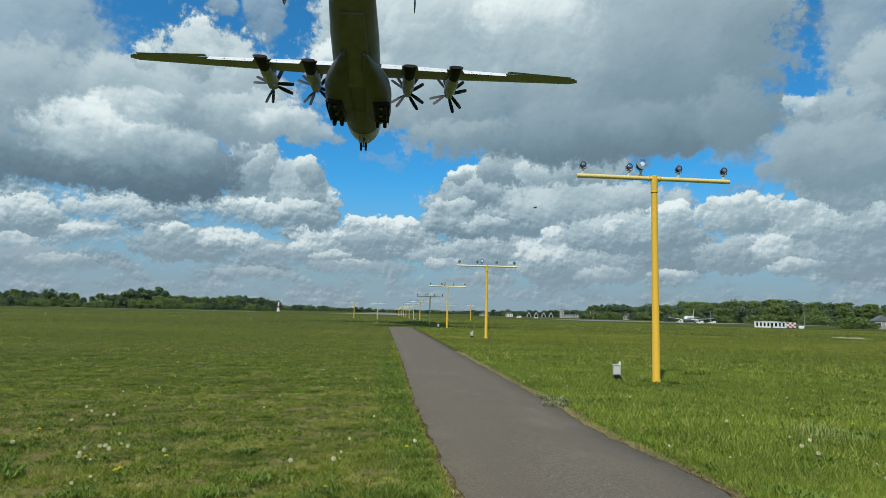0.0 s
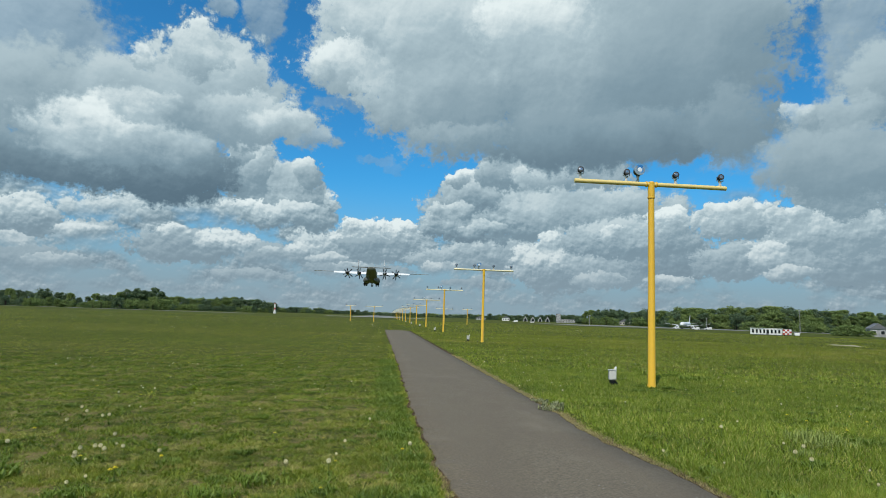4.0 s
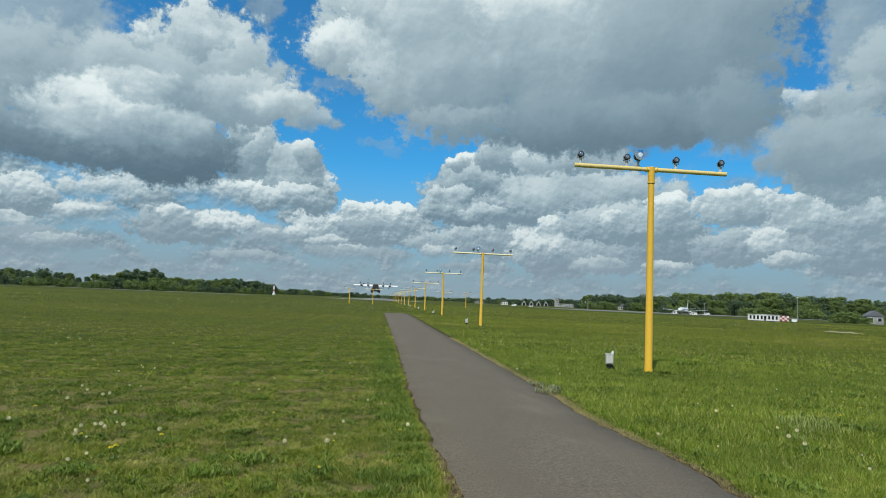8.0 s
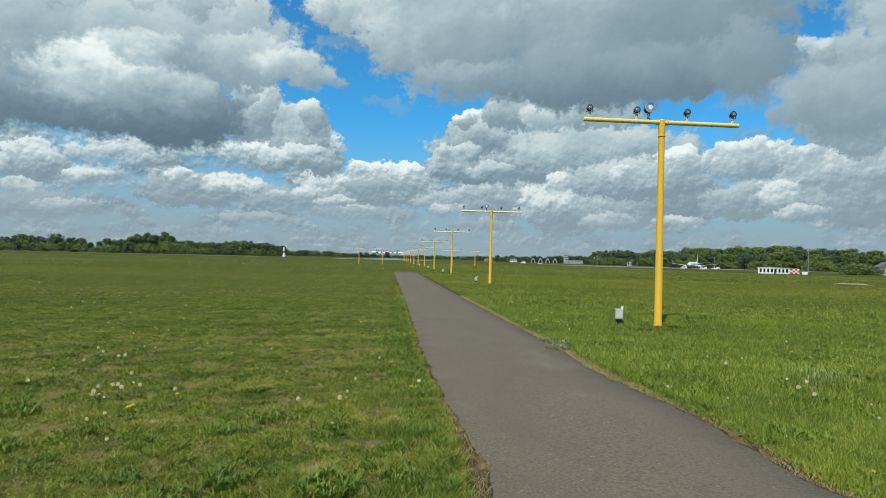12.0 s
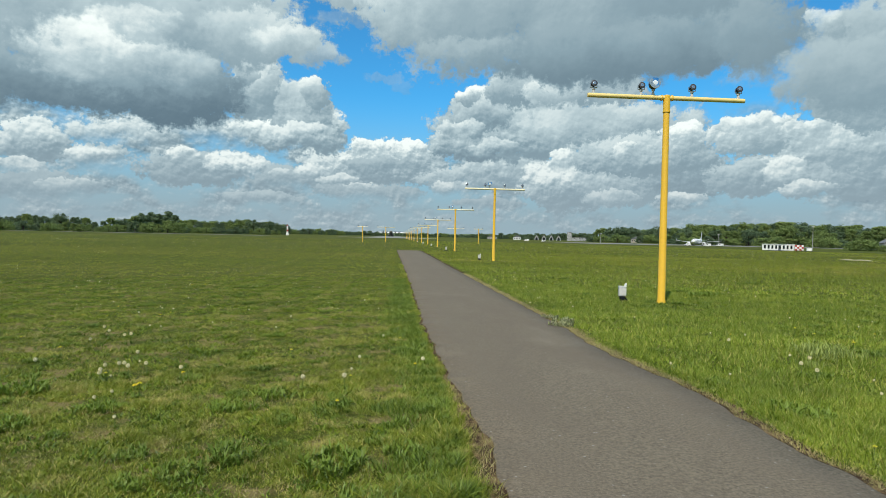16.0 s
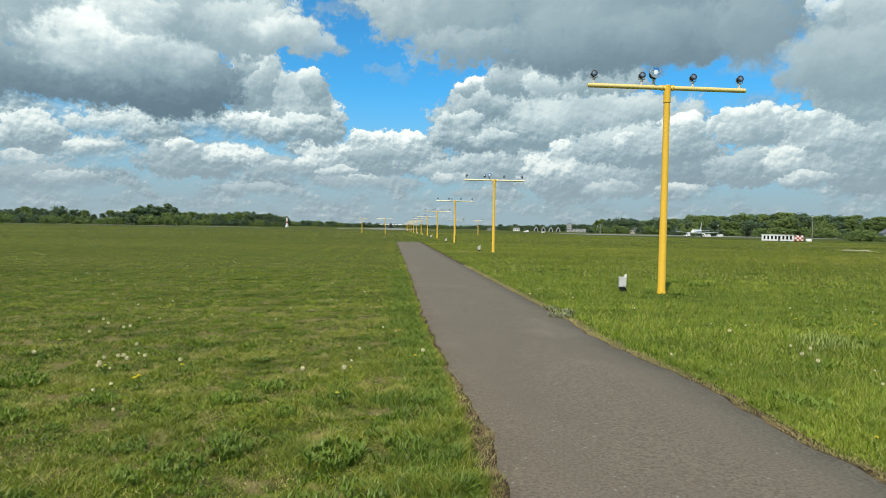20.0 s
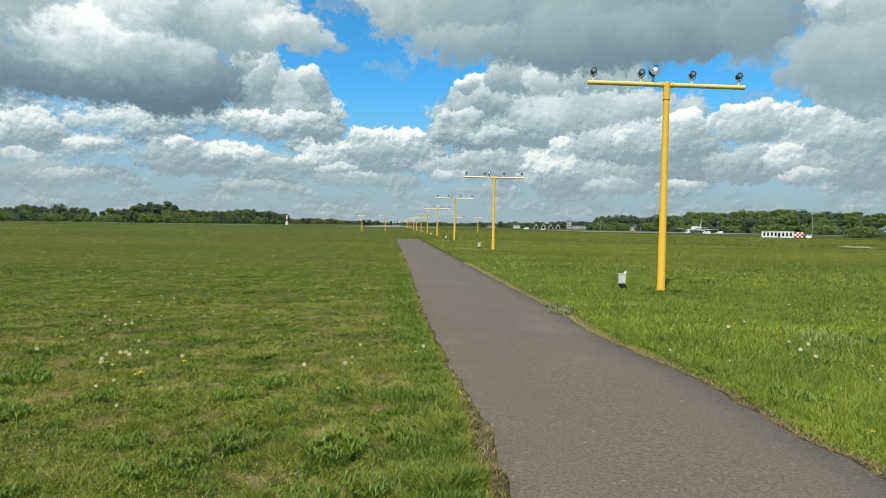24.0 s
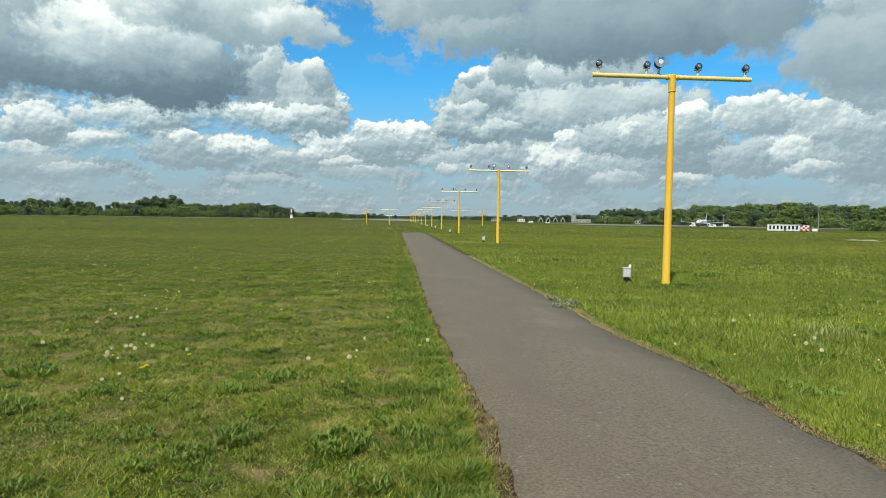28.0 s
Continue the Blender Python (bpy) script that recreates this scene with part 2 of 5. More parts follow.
    heap(-21.6, 16.4, 5.33, 3.51, 0.46, 0.82, 1, 2, 1)
    heap(-26.1, 11.4, 7.67, 2.11, 0.25, 0.58, 1, 1.6, 0.7)
    heap(-19.1, 11.4, 5.73, 2.45, 0.2, 0.52, 1, 1.6, 0.7)
    heap(-23.7, 13.8, 4.89, 2.70, 0.50, 1.04, 0.95, 2.4, 1.3)
    heap(-17.9, 13.0, 2.25, 1.77, 0.42, 0.88, 0.8, 2.6, 1.1)
    heap(-21.2, 16.5, 2.69, 1.13, 0.55, 1, 0.7, 2.6, 1.1)
    heap(-21.3, 20.0, 1.35, 0.73, 0.6, 1, 0.8, 2.2, 1)
    heap(-1.1, 13.9, 1.21, 0.48, 0.6, 0.74, 0.3, 2.6, 0.6)
    heap(0.5, 13.2, 0.99, 0.43, 0.6, 0.7, 0.2, 2.6, 0.6)
    heap(14.7, 24.3, 20.56, 9.69, 0.47, 0.86, 1, 1.3, 0.8)
    heap(-1.4, 25.4, 5.88, 5.78, 0.55, 0.95, 1, 1.4, 1.1)
    heap(-3.3, 21.5, 4.13, 2.40, 0.58, 1, 1, 1.4, 1.2)
    heap(2.9, 19.5, 5.87, 3.19, 0.5, 0.9, 1, 1.4, 1.1)
    heap(-6.6, 21.3, 1.40, 1.19, 0.55, 0.97, 0.75, 2.2, 1)
    heap(-4.7, 18.6, 2.18, 0.77, 0.55, 0.8, 0.4, 2.6, 0.8)
    heap(7.8, 24.8, 10.13, 6.35, 0.55, 0.94, 0.9, 2.6, 1)
    heap(13.6, 25.2, 5.29, 4.59, 0.62, 1.1, 0.85, 3, 0.9)
    heap(27.1, 22.0, 6.85, 7.04, 0.38, 0.66, 0.9, 2.8, 0.55)
    heap(20.8, 15.9, 14.33, 2.25, 0.31, 0.56, 1, 2, 0.5)
    heap(30.5, 16.5, 2.85, 3.16, 0.4, 0.6, 0.8, 2.6, 0.5)
    heap(6.9, 16.2, 4.46, 1.27, 0.44, 0.7, 0.8, 2.2, 0.8)
    heap(39.1, 22.7, 2.30, 5.25, 0.5, 0.74, 0.85, 2.6, 0.9)
    heap(40.9, 17.9, 2.63, 3.00, 0.48, 0.76, 1, 2.2, 0.9)
    heap(37.9, 15.8, 3.60, 1.71, 0.48, 0.76, 1, 2.4, 1.1)
    heap(35.3, 16.6, 1.18, 1.10, 0.5, 0.98, 0.8, 1.9, 1.2)
    heap(38.5, 12.8, 5.49, 2.71, 0.46, 0.7, 1, 2.2, 0.8)
    heap(34.7, 13.4, 2.55, 1.69, 0.48, 0.68, 0.6, 2.8, 0.8)
    tone, cover, _ = n.node("ShaderNodeSeparateXYZ", [field["state"]]).outputs
    cloud = n.ramp(tone, ((0.0, (0.072, 0.122, 0.168)), (0.25, (0.130, 0.205, 0.258)), (0.5, (0.246, 0.355, 0.415)), (0.75, (0.465, 0.590, 0.632)), (1.0, (0.88, 0.97, 0.95))))
    sky = n.node("ShaderNodeTexSky")
    sky.sky_type, sky.sun_disc, sky.sun_elevation, sky.sun_rotation = "NISHITA", False, radians(SUN_HEIGHT), radians(SUN_TURN)
    sky.air_density, sky.dust_density, sky.ozone_density = 1.0, 0.4, 2.0
    blue = n.mix(1.0, sky.outputs[0], (0.030, 0.110, 0.149), "MULTIPLY")
    blue = n.mix(n.step(el, 1.0, 13.0, 0.95, 0.0), blue, (0.30, 0.395, 0.46))
    cloud = n.mix(n.step(el, 0.0, 9.5, 0.72, 0.0), cloud, (0.31, 0.40, 0.455))
    shown = n.mix(cover, blue, cloud)
    out = n.node("ShaderNodeBackground", {"Color": shown, "Strength": 1.0}).outputs[0]
    n.node("ShaderNodeOutputWorld", [out])


build_world()

# ---- materials ----
def material(name, base, rough=0.6, metal=0.0, grain=0.15, scale=20.0, wear=None, bump=0.0, spec=0.4, big=0.0, island=0.0, coords="Object"):
    """A surface with fine grain, broad stains and a little relief. base and wear are linear colours."""
    mat = bpy.data.materials.new(name)
    mat.use_nodes = True
    n = Net(mat.node_tree)
    if coords == "World":
        at = n.node("ShaderNodeNewGeometry").outputs["Position"]
    else:
        at = n.node("ShaderNodeTexCoord").outputs["Object"]
    fine = n.noise(at, scale, 5, 0.6)
    broad = n.noise(at, big or scale * 0.12, 4, 0.55)
    dark = tuple(c * (1 - grain) for c in base)
    light = tuple(min(1, c * (1 + grain)) for c in base)
    col = n.mix(n.step(fine, 0.3, 0.7), dark, light)
    if wear:
        col = n.mix(n.step(broad, 0.5, 0.68), col, wear)
    else:
        col = n.mix(n.step(broad, 0.35, 0.7, 0.0, 0.5), col, tuple(c * (1 - grain * 1.5) for c in base))
    if island:
        r = n.node("ShaderNodeNewGeometry").outputs["Random Per Island"]
        col = n.mix(1.0, col, n.ramp(r, ((0.0, (1 - island,) * 3), (1.0, (1 + island,) * 3))), "MULTIPLY")
    ins = {"Base Color": col, "Roughness": n.step(fine, 0.2, 0.8, max(0.02, rough - 0.08), min(1, rough + 0.08)), "Metallic": metal, "Specular IOR Level": spec}
    if bump:
        b = n.node("ShaderNodeBump", {"Strength": bump, "Distance": 0.01, "Height": fine})
        ins["Normal"] = b.outputs[0]
    bsdf = n.node("ShaderNodeBsdfPrincipled", ins)
    n.node("ShaderNodeOutputMaterial", [bsdf.outputs[0]])
    return mat


def leaf_material(name, stops, through=0.28, dry=None, patch=0.35, rough=0.5, patch_range=(0.5, 0.68)):
    """Leaves and blades: a colour for each by chance, dry patches on the ground plan, light shining through."""
    mat = bpy.data.materials.new(name)
    mat.use_nodes = True
    n = Net(mat.node_tree)
    geo = n.node("ShaderNodeNewGeometry").outputs
    col = n.ramp(geo["Random Per Island"], stops)
    at = geo["Position"]
    broad = n.noise(at, patch, 4, 0.6)
    if dry:
        col = n.mix(n.m("MULTIPLY", n.step(broad, *patch_range), n.step(geo["Random Per Island"], 0.1, 0.75, 1.0, 0.15)), col, dry)
    shade = n.noise(at, 0.9, 3, 0.5)
    bands = n.noise(n.v("MULTIPLY", at, (0.055, 0.3, 0.1)), 0.45, 5, 0.65)
    col = n.mix(1.0, col, n.ramp(bands, ((0.34, (0.78, 0.80, 0.78)), (0.66, (1.25, 1.20, 1.15)))), "MULTIPLY")
    col = n.mix(1.0, col, n.ramp(shade, ((0.3, (0.8, 0.82, 0.8)), (0.7, (1.2, 1.16, 1.1)))), "MULTIPLY")
    a = n.node("ShaderNodeBsdfPrincipled", {"Base Color": col, "Roughness": rough, "Specular IOR Level": 0.4}).outputs[0]
    b = n.node("ShaderNodeBsdfTranslucent", [col]).outputs[0]
    s = n.node("ShaderNodeMixShader", [through, a, b]).outputs[0]
    n.node("ShaderNodeOutputMaterial", [s])
    return mat


def ground_material():
    mat = bpy.data.materials.new("meadow_ground")
    mat.use_nodes = True
    n = Net(mat.node_tree)
    at = n.node("ShaderNodeNewGeometry").outputs["Position"]
    xyz = n.node("ShaderNodeSeparateXYZ", [at]).outputs
    long = n.v("MULTIPLY", at, (0.35, 1.0, 1.0))
    fine = n.noise(at, 9.0, 6, 0.65)
    mid = n.noise(long, 0.55, 5, 0.6)
    broad = n.noise(long, 0.045, 4, 0.55)
    far = n.noise(n.v("MULTIPLY", at, (0.12, 1.0, 1.0)), 0.03, 4, 0.6)
    # Base greens darkened to deepen the shade between the blades.
    col = n.mix(n.step(fine, 0.3, 0.7), (0.030, 0.042, 0.005), (0.080, 0.096, 0.013))
    col = n.mix(n.step(mid, 0.45, 0.7, 0.0, 0.55), col, (0.105, 0.105, 0.024))
    col = n.mix(n.step(broad, 0.42, 0.62, 0.0, 0.5), col, (0.084, 0.112, 0.015))
    col = n.mix(n.step(far, 0.45, 0.65, 0.0, 0.6), col, (0.120, 0.122, 0.024))
    # thin brown stubble on the mown side
    bare = n.m("MULTIPLY", n.step(n.noise(at, 1.3, 5, 0.65), 0.50, 0.66), n.step(xyz[0], 0.3, 0.8, 1.0, 0.0))
    col = n.mix(n.m("MULTIPLY", bare, n.step(xyz[1], 12.0, 30.0, 0.8, 0.1)), col, (0.24, 0.175, 0.085))
    b = n.node("ShaderNodeBump", {"Strength": 0.7, "Distance": 0.06, "Height": n.m("ADD", fine, mid)})
    bsdf = n.node("ShaderNodeBsdfPrincipled", {"Base Color": col, "Roughness": 0.95, "Specular IOR Level": 0.1, "Normal": b.outputs[0]})
    n.node("ShaderNodeOutputMaterial", [bsdf.outputs[0]])
    return mat


def asphalt_material():
    mat = bpy.data.materials.new("worn_asphalt")
    mat.use_nodes = True
    n = Net(mat.node_tree)
    at = n.node("ShaderNodeNewGeometry").outputs["Position"]
    grit = n.voronoi(at, 95.0)
    fine = n.noise(at, 38.0, 5, 0.7)
    blot = n.noise(n.v("MULTIPLY", at, (1.0, 0.45, 1.0)), 1.1, 5, 0.6)
    col = n.mix(n.step(fine, 0.3, 0.72), (0.094, 0.078, 0.054), (0.206, 0.171, 0.120))
    col = n.mix(n.step(grit, 0.12, 0.30, 0.5, 0.0), col, (0.35, 0.32, 0.27))
    col = n.mix(n.step(blot, 0.40, 0.66, 0.0, 0.45), col, (0.132, 0.106, 0.077))
    scuff = n.noise(n.v("MULTIPLY", at, (1.0, 0.6, 1.0)), 0.5, 6, 0.7)
    col = n.mix(n.step(scuff, 0.52, 0.72, 0.0, 0.35), col, (0.24, 0.205, 0.155))
    specks = n.step(n.voronoi(at, 7.0), 0.05, 0.10, 0.7, 0.0)
    col = n.mix(specks, col, (0.30, 0.29, 0.26))
    b = n.node("ShaderNodeBump", {"Strength": 0.2, "Distance": 0.003, "Height": n.m("MULTIPLY_ADD", fine, 0.4, grit)})
    bsdf = n.node("ShaderNodeBsdfPrincipled", {"Base Color": col, "Roughness": 0.88, "Specular IOR Level": 0.25, "Normal": b.outputs[0]})
    n.node("ShaderNodeOutputMaterial", [bsdf.outputs[0]])
    return mat


def soil_material():
    mat = bpy.data.materials.new("crumbled_soil_edge_shade")
    mat.use_nodes = True
    n = Net(mat.node_tree)
    at = n.node("ShaderNodeNewGeometry").outputs["Position"]
    fine = n.noise(at, 45.0, 5, 0.7)
    mid = n.noise(at, 5.0, 4, 0.6)
    # Soil browns darkened to include the shadow line at the asphalt's edge.
    col = n.mix(n.step(fine, 0.3, 0.7), (0.028, 0.017, 0.010), (0.085, 0.054, 0.032))
    col = n.mix(n.step(mid, 0.48, 0.62, 0.0, 0.8), col, (0.20, 0.14, 0.07))
    b = n.node("ShaderNodeBump", {"Strength": 0.9, "Distance": 0.015, "Height": n.m("ADD", fine, mid)})
    bsdf = n.node("ShaderNodeBsdfPrincipled", {"Base Color": col, "Roughness": 0.95, "Specular IOR Level": 0.1, "Normal": b.outputs[0]})
    n.node("ShaderNodeOutputMaterial", [bsdf.outputs[0]])
    return mat


GROUND, ASPHALT, SOIL_AND_SHADE = ground_material(), asphalt_material(), soil_material()
# Crossbar yellows paled so the colour carries the sun's glint; farther bars palest.
GLINT_YELLOW = material("glint_paled_yellow_paint", (0.88, 0.68, 0.24), 0.36, grain=0.05, scale=9, bump=0.03, spec=0.9)
GLINT_CREAM = material("glint_paled_cream_paint", (0.88, 0.79, 0.50), 0.4, grain=0.05, scale=9, bump=0.03, spec=0.9)
YELLOW = material("yellow_pole_paint", (0.86, 0.50, 0.028), 0.40, grain=0.035, scale=9, bump=0.03, spec=0.8)
STEEL = material("dull_galvanised_steel", (0.42, 0.43, 0.44), 0.35, 0.9, 0.2, 30)
CHROME = material("bright_reflector_steel", (0.75, 0.76, 0.78), 0.12, 1.0, 0.05, 30)
BLACK = material("black_lamp_housing", (0.018, 0.018, 0.020), 0.45, grain=0.3, scale=30)
LAMP_RIM = material("weathered_lamp_rim", (0.10, 0.10, 0.105), 0.4, 0.6, 0.25, 30)
LENS = material("clear_lamp_lens", (0.55, 0.57, 0.60), 0.08, 0.9, 0.08, 60, spec=0.9)
FLASH = material("white_flash_lens", (0.80, 0.84, 0.84), 0.12, 0.1, 0.05, 60, spec=0.8)
GREY_BOX = material("pale_grey_cabinet_paint", (0.62, 0.60, 0.55), 0.5, grain=0.1, scale=25, wear=(0.42, 0.42, 0.40), big=3)
FAR_ASPHALT = material("grey_taxiway_asphalt", (0.20, 0.20, 0.19), 0.9, grain=0.15, scale=0.4, wear=(0.15, 0.15, 0.145), big=0.03, coords="World")
SAND = material("pale_dry_sand", (0.36, 0.33, 0.20), 0.95, grain=0.2, scale=6, bump=0.4)
CONCRETE = material("pale_runway_concrete", (0.40, 0.39, 0.365), 0.85, grain=0.18, scale=0.6, wear=(0.30, 0.30, 0.28), big=0.03, coords="World")
PLANE_WHITE = material("white_aircraft_paint", (0.80, 0.80, 0.79), 0.35, grain=0.04, scale=1.2, wear=(0.70, 0.70, 0.68), big=0.25, spec=0.5)
PLANE_GREY = material("grey_aircraft_paint", (0.34, 0.35, 0.34), 0.42, grain=0.08, scale=1.0, wear=(0.28, 0.28, 0.27), big=0.2)
PLANE_TAIL = material("grey_tail_paint", (0.20, 0.20, 0.165), 0.5, grain=0.1, scale=0.8, wear=(0.15, 0.15, 0.125), big=0.25)
# Belly paint darkened to hold the shade under the fuselage, with worn patches.
PLANE_SHADED_BELLY = material("weathered_shaded_grey_belly_paint", (0.13, 0.13, 0.105), 0.55, grain=0.14, scale=0.8, wear=(0.09, 0.09, 0.075), big=0.25)
PLANE_NOSE = material("pale_grey_nose_paint", (0.42, 0.42, 0.36), 0.45, grain=0.08, scale=0.8, wear=(0.34, 0.34, 0.30), big=0.25)
SOOT_AND_SHADE = material("soot_and_shade_black", (0.020, 0.018, 0.017), 0.6, 0.3, 0.3, 3)
BLADE = material("black_propeller_blade", (0.016, 0.016, 0.018), 0.6, grain=0.2, scale=4)
RUBBER = material("tyre_rubber", (0.016, 0.016, 0.016), 0.8, grain=0.3, scale=8)
GLASS = material("dark_window_glass", (0.02, 0.025, 0.03), 0.06, spec=0.9, grain=0.1)
WALL_WHITE = material("white_painted_panel", (0.78, 0.77, 0.74), 0.6, grain=0.05, scale=3, wear=(0.66, 0.65, 0.61), big=0.5)
# Red dulled a little to include the haze over the far field.
RED = material("hazed_red_signal_paint", (0.46, 0.07, 0.05), 0.5, grain=0.12, scale=4)
ROOF = material("grey_roof_sheet", (0.16, 0.165, 0.17), 0.6, grain=0.15, scale=2, bump=0.1)
WALL_GREY = material("grey_rendered_wall", (0.36, 0.36, 0.35), 0.8, grain=0.1, scale=1.5, wear=(0.28, 0.28, 0.27), big=0.2)
WALL_TAN = material("sand_coloured_wall", (0.45, 0.40, 0.31), 0.8, grain=0.1, scale=1.5, wear=(0.36, 0.31, 0.25), big=0.2)
BARK = material("rough_bark", (0.075, 0.060, 0.045), 0.9, grain=0.35, scale=5, bump=0.6)
PETAL_YELLOW = material("yellow_petals", (0.82, 0.68, 0.02), 0.6, grain=0.12, scale=90)
SEED_WHITE = material("white_seed_down", (0.78, 0.72, 0.46), 0.9, grain=0.12, scale=160)
STALK = material("pale_green_stalk", (0.16, 0.22, 0.05), 0.6, grain=0.2, scale=40)
GRASS = leaf_material("meadow_grass", ((0.0, (0.123, 0.172, 0.013)), (0.35, (0.194, 0.253, 0.021)), (0.7, (0.276, 0.326, 0.037)), (0.92, (0.370, 0.382, 0.070)), (1.0, (0.62, 0.50, 0.20))), dry=(0.55, 0.45, 0.18), patch=2.3, patch_range=(0.53, 0.66))
FIELD = leaf_material("far_meadow_grass", ((0.0, (0.128, 0.172, 0.010)), (0.35, (0.200, 0.260, 0.015)), (0.7, (0.280, 0.332, 0.027)), (0.92, (0.315, 0.340, 0.050)), (1.0, (0.45, 0.41, 0.11))), dry=(0.42, 0.36, 0.075), patch=0.12)
TALL = leaf_material("tall_grass", ((0.0, (0.132, 0.207, 0.016)), (0.4, (0.221, 0.305, 0.027)), (0.8, (0.300, 0.380, 0.052)), (1.0, (0.56, 0.50, 0.16))), dry=(0.40, 0.38, 0.085), patch=0.9, patch_range=(0.60, 0.76))
TUFT = leaf_material("lush_tuft_leaf", ((0.0, (0.098, 0.160, 0.018)), (0.6, (0.165, 0.245, 0.030)), (1.0, (0.250, 0.330, 0.055))))
LEAFY = leaf_material("broad_clover_leaves", ((0.0, (0.065, 0.122, 0.011)), (0.5, (0.143, 0.220, 0.018)), (1.0, (0.273, 0.354, 0.033))))
SEEDING = leaf_material("seeding_grass_blade", ((0.0, (0.18, 0.25, 0.045)), (0.7, (0.32, 0.38, 0.11)), (1.0, (0.48, 0.48, 0.24))))
PALE = leaf_material("pale_weed_leaf", ((0.0, (0.25, 0.27, 0.13)), (1.0, (0.38, 0.40, 0.23))))
STUBBLE = leaf_material("dry_stubble", ((0.0, (0.29, 0.23, 0.10)), (0.5, (0.44, 0.36, 0.18)), (0.8, (0.28, 0.29, 0.075)), (1.0, (0.56, 0.47, 0.26))), through=0.2)
# Blue raised in both leaf colours to stand for distance haze.
LEAF_DARK = leaf_material("hazed_dark_tree_leaves", ((0.0, (0.080, 0.130, 0.074)), (0.6, (0.130, 0.200, 0.106)), (1.0, (0.185, 0.255, 0.142))), through=0.32, patch=0.05, rough=0.85)
LEAF_FRESH = leaf_material("hazed_fresh_tree_leaves", ((0.0, (0.125, 0.190, 0.062)), (0.6, (0.200, 0.280, 0.088)), (1.0, (0.275, 0.350, 0.125))), through=0.35, patch=0.05, rough=0.85)


# ---- mesh building ----
class Shape:
    """Gathers points and faces for one mesh."""

    def __init__(self):
        self.p, self.f = [], []

    def add(self, pts, faces):
        k = len(self.p)
        self.p += [tuple(q) for q in pts]
        self.f += [tuple(i + k for i in g) for g in faces]
        return self

    def box(self, c, s, bevel=0.0, m=None):
        """A box about c of size s, its edges cut off by bevel."""
        x, y, z = (v / 2 for v in s)
        b = min(bevel, x * 0.9, y * 0.9, z * 0.9)
        if b <= 0:
            pts = [(i * x, j * y, k * z) for k in (-1, 1) for j in (-1, 1) for i in (-1, 1)]
            faces = [(0, 2, 3, 1), (4, 5, 7, 6), (0, 1, 5, 4), (2, 6, 7, 3), (0, 4, 6, 2), (1, 3, 7, 5)]
        else:
            rings = []
            for zz, inset in ((-z, b), (-z + b, 0), (z - b, 0), (z, b)):
                a, d = x - inset, y - inset
                rings.append([(a, -d + b, zz), (a, d - b, zz), (a - b, d, zz), (-a + b, d, zz), (-a, d - b, zz), (-a, -d + b, zz), (-a + b, -d, zz), (a - b, -d, zz)])
            pts = [q for r in rings for q in r]
            faces = [tuple(reversed(range(8))), tuple(range(24, 32))]
            faces += [(8 * r + i, 8 * r + (i + 1) % 8, 8 * r + 8 + (i + 1) % 8, 8 * r + 8 + i) for r in range(3) for i in range(8)]
        mm = Matrix.Translation(c) @ (m or Matrix())
        return self.add([mm @ Vector(q) for q in pts], faces)

    def loft(self, rings, close=True, caps=True):
        n = len(rings[0])
        pts = [q for r in rings for q in r]
        faces = []
        for r in range(len(rings) - 1):
            for i in range(n if close else n - 1):
                j = (i + 1) % n
                faces.append((r * n + i, r * n + j, (r + 1) * n + j, (r + 1) * n + i))
        if caps:
            faces += [tuple(reversed(range(n))), tuple(range((len(rings) - 1) * n, len(rings) * n))]
        return self.add(pts, faces)

    def tube(self, a, b, ra, rb=None, n=12, caps=True):
        return self.turned(a, b, ((0, ra), (1, ra if rb is None else rb)), n, caps)

    def turned(self, a, b, profile, n=12, caps=True):
        """A turned body from a to b; profile: share of the length, radius."""
        a, b = Vector(a), Vector(b)
        d = (b - a)
        q = d.to_track_quat("Z", "Y").to_matrix()
        rings = []
        for s, r in profile:
            rings.append([a + d * s + q @ Vector((math.cos(t) * r, math.sin(t) * r, 0)) for t in (2 * math.pi * i / n for i in range(n))])
        return self.loft(rings, True, caps)

    def mesh(self, name, mat, smooth=30):
        me = bpy.data.meshes.new(name)
        me.from_pydata(self.p, [], self.f)
        me.materials.append(mat)
        if smooth:
            me.shade_smooth()
            me.set_sharp_from_angle(angle=radians(smooth))
        me.update()
        return me


def thing(name, m, label, category, group="", kind=""):
    ob = new(name)
    ob.empty_display_size = 0.2
    ob.matrix_world = m
    return tagged(ob, label, category, group, kind)


def part(name, shape, mat, parent, label="", at=None, smooth=30):
    """One mesh object under a thing or a part. shape: a Shape or a ready mesh."""
    me = shape if isinstance(shape, bpy.types.Mesh) else shape.mesh(name, mat, smooth)
    ob = new(name, me)
    ob.parent = parent
    if at is not None:
        ob.matrix_basis = at
    return tagged(ob, label)


def raw_mesh(name, pts, faces, mat, smooth=False):
    """A mesh from arrays; faces all with the same number of corners."""
    me = bpy.data.meshes.new(name)
    k, c = faces.shape
    me.vertices.add(len(pts))
    me.vertices.foreach_set("co", np.ascontiguousarray(pts, dtype=np.float32).ravel())
    me.loops.add(k * c)
    me.loops.foreach_set("vertex_index", np.ascontiguousarray(faces, dtype=np.int32).ravel())
    me.polygons.add(k)
    me.polygons.foreach_set("loop_start", np.arange(0, k * c, c, dtype=np.int32))
    if smooth:
        me.polygons.foreach_set("use_smooth", np.ones(k, dtype=bool))
    me.materials.append(mat)
    me.update(calc_edges=True)
    return me


rng = np.random.default_rng(7)


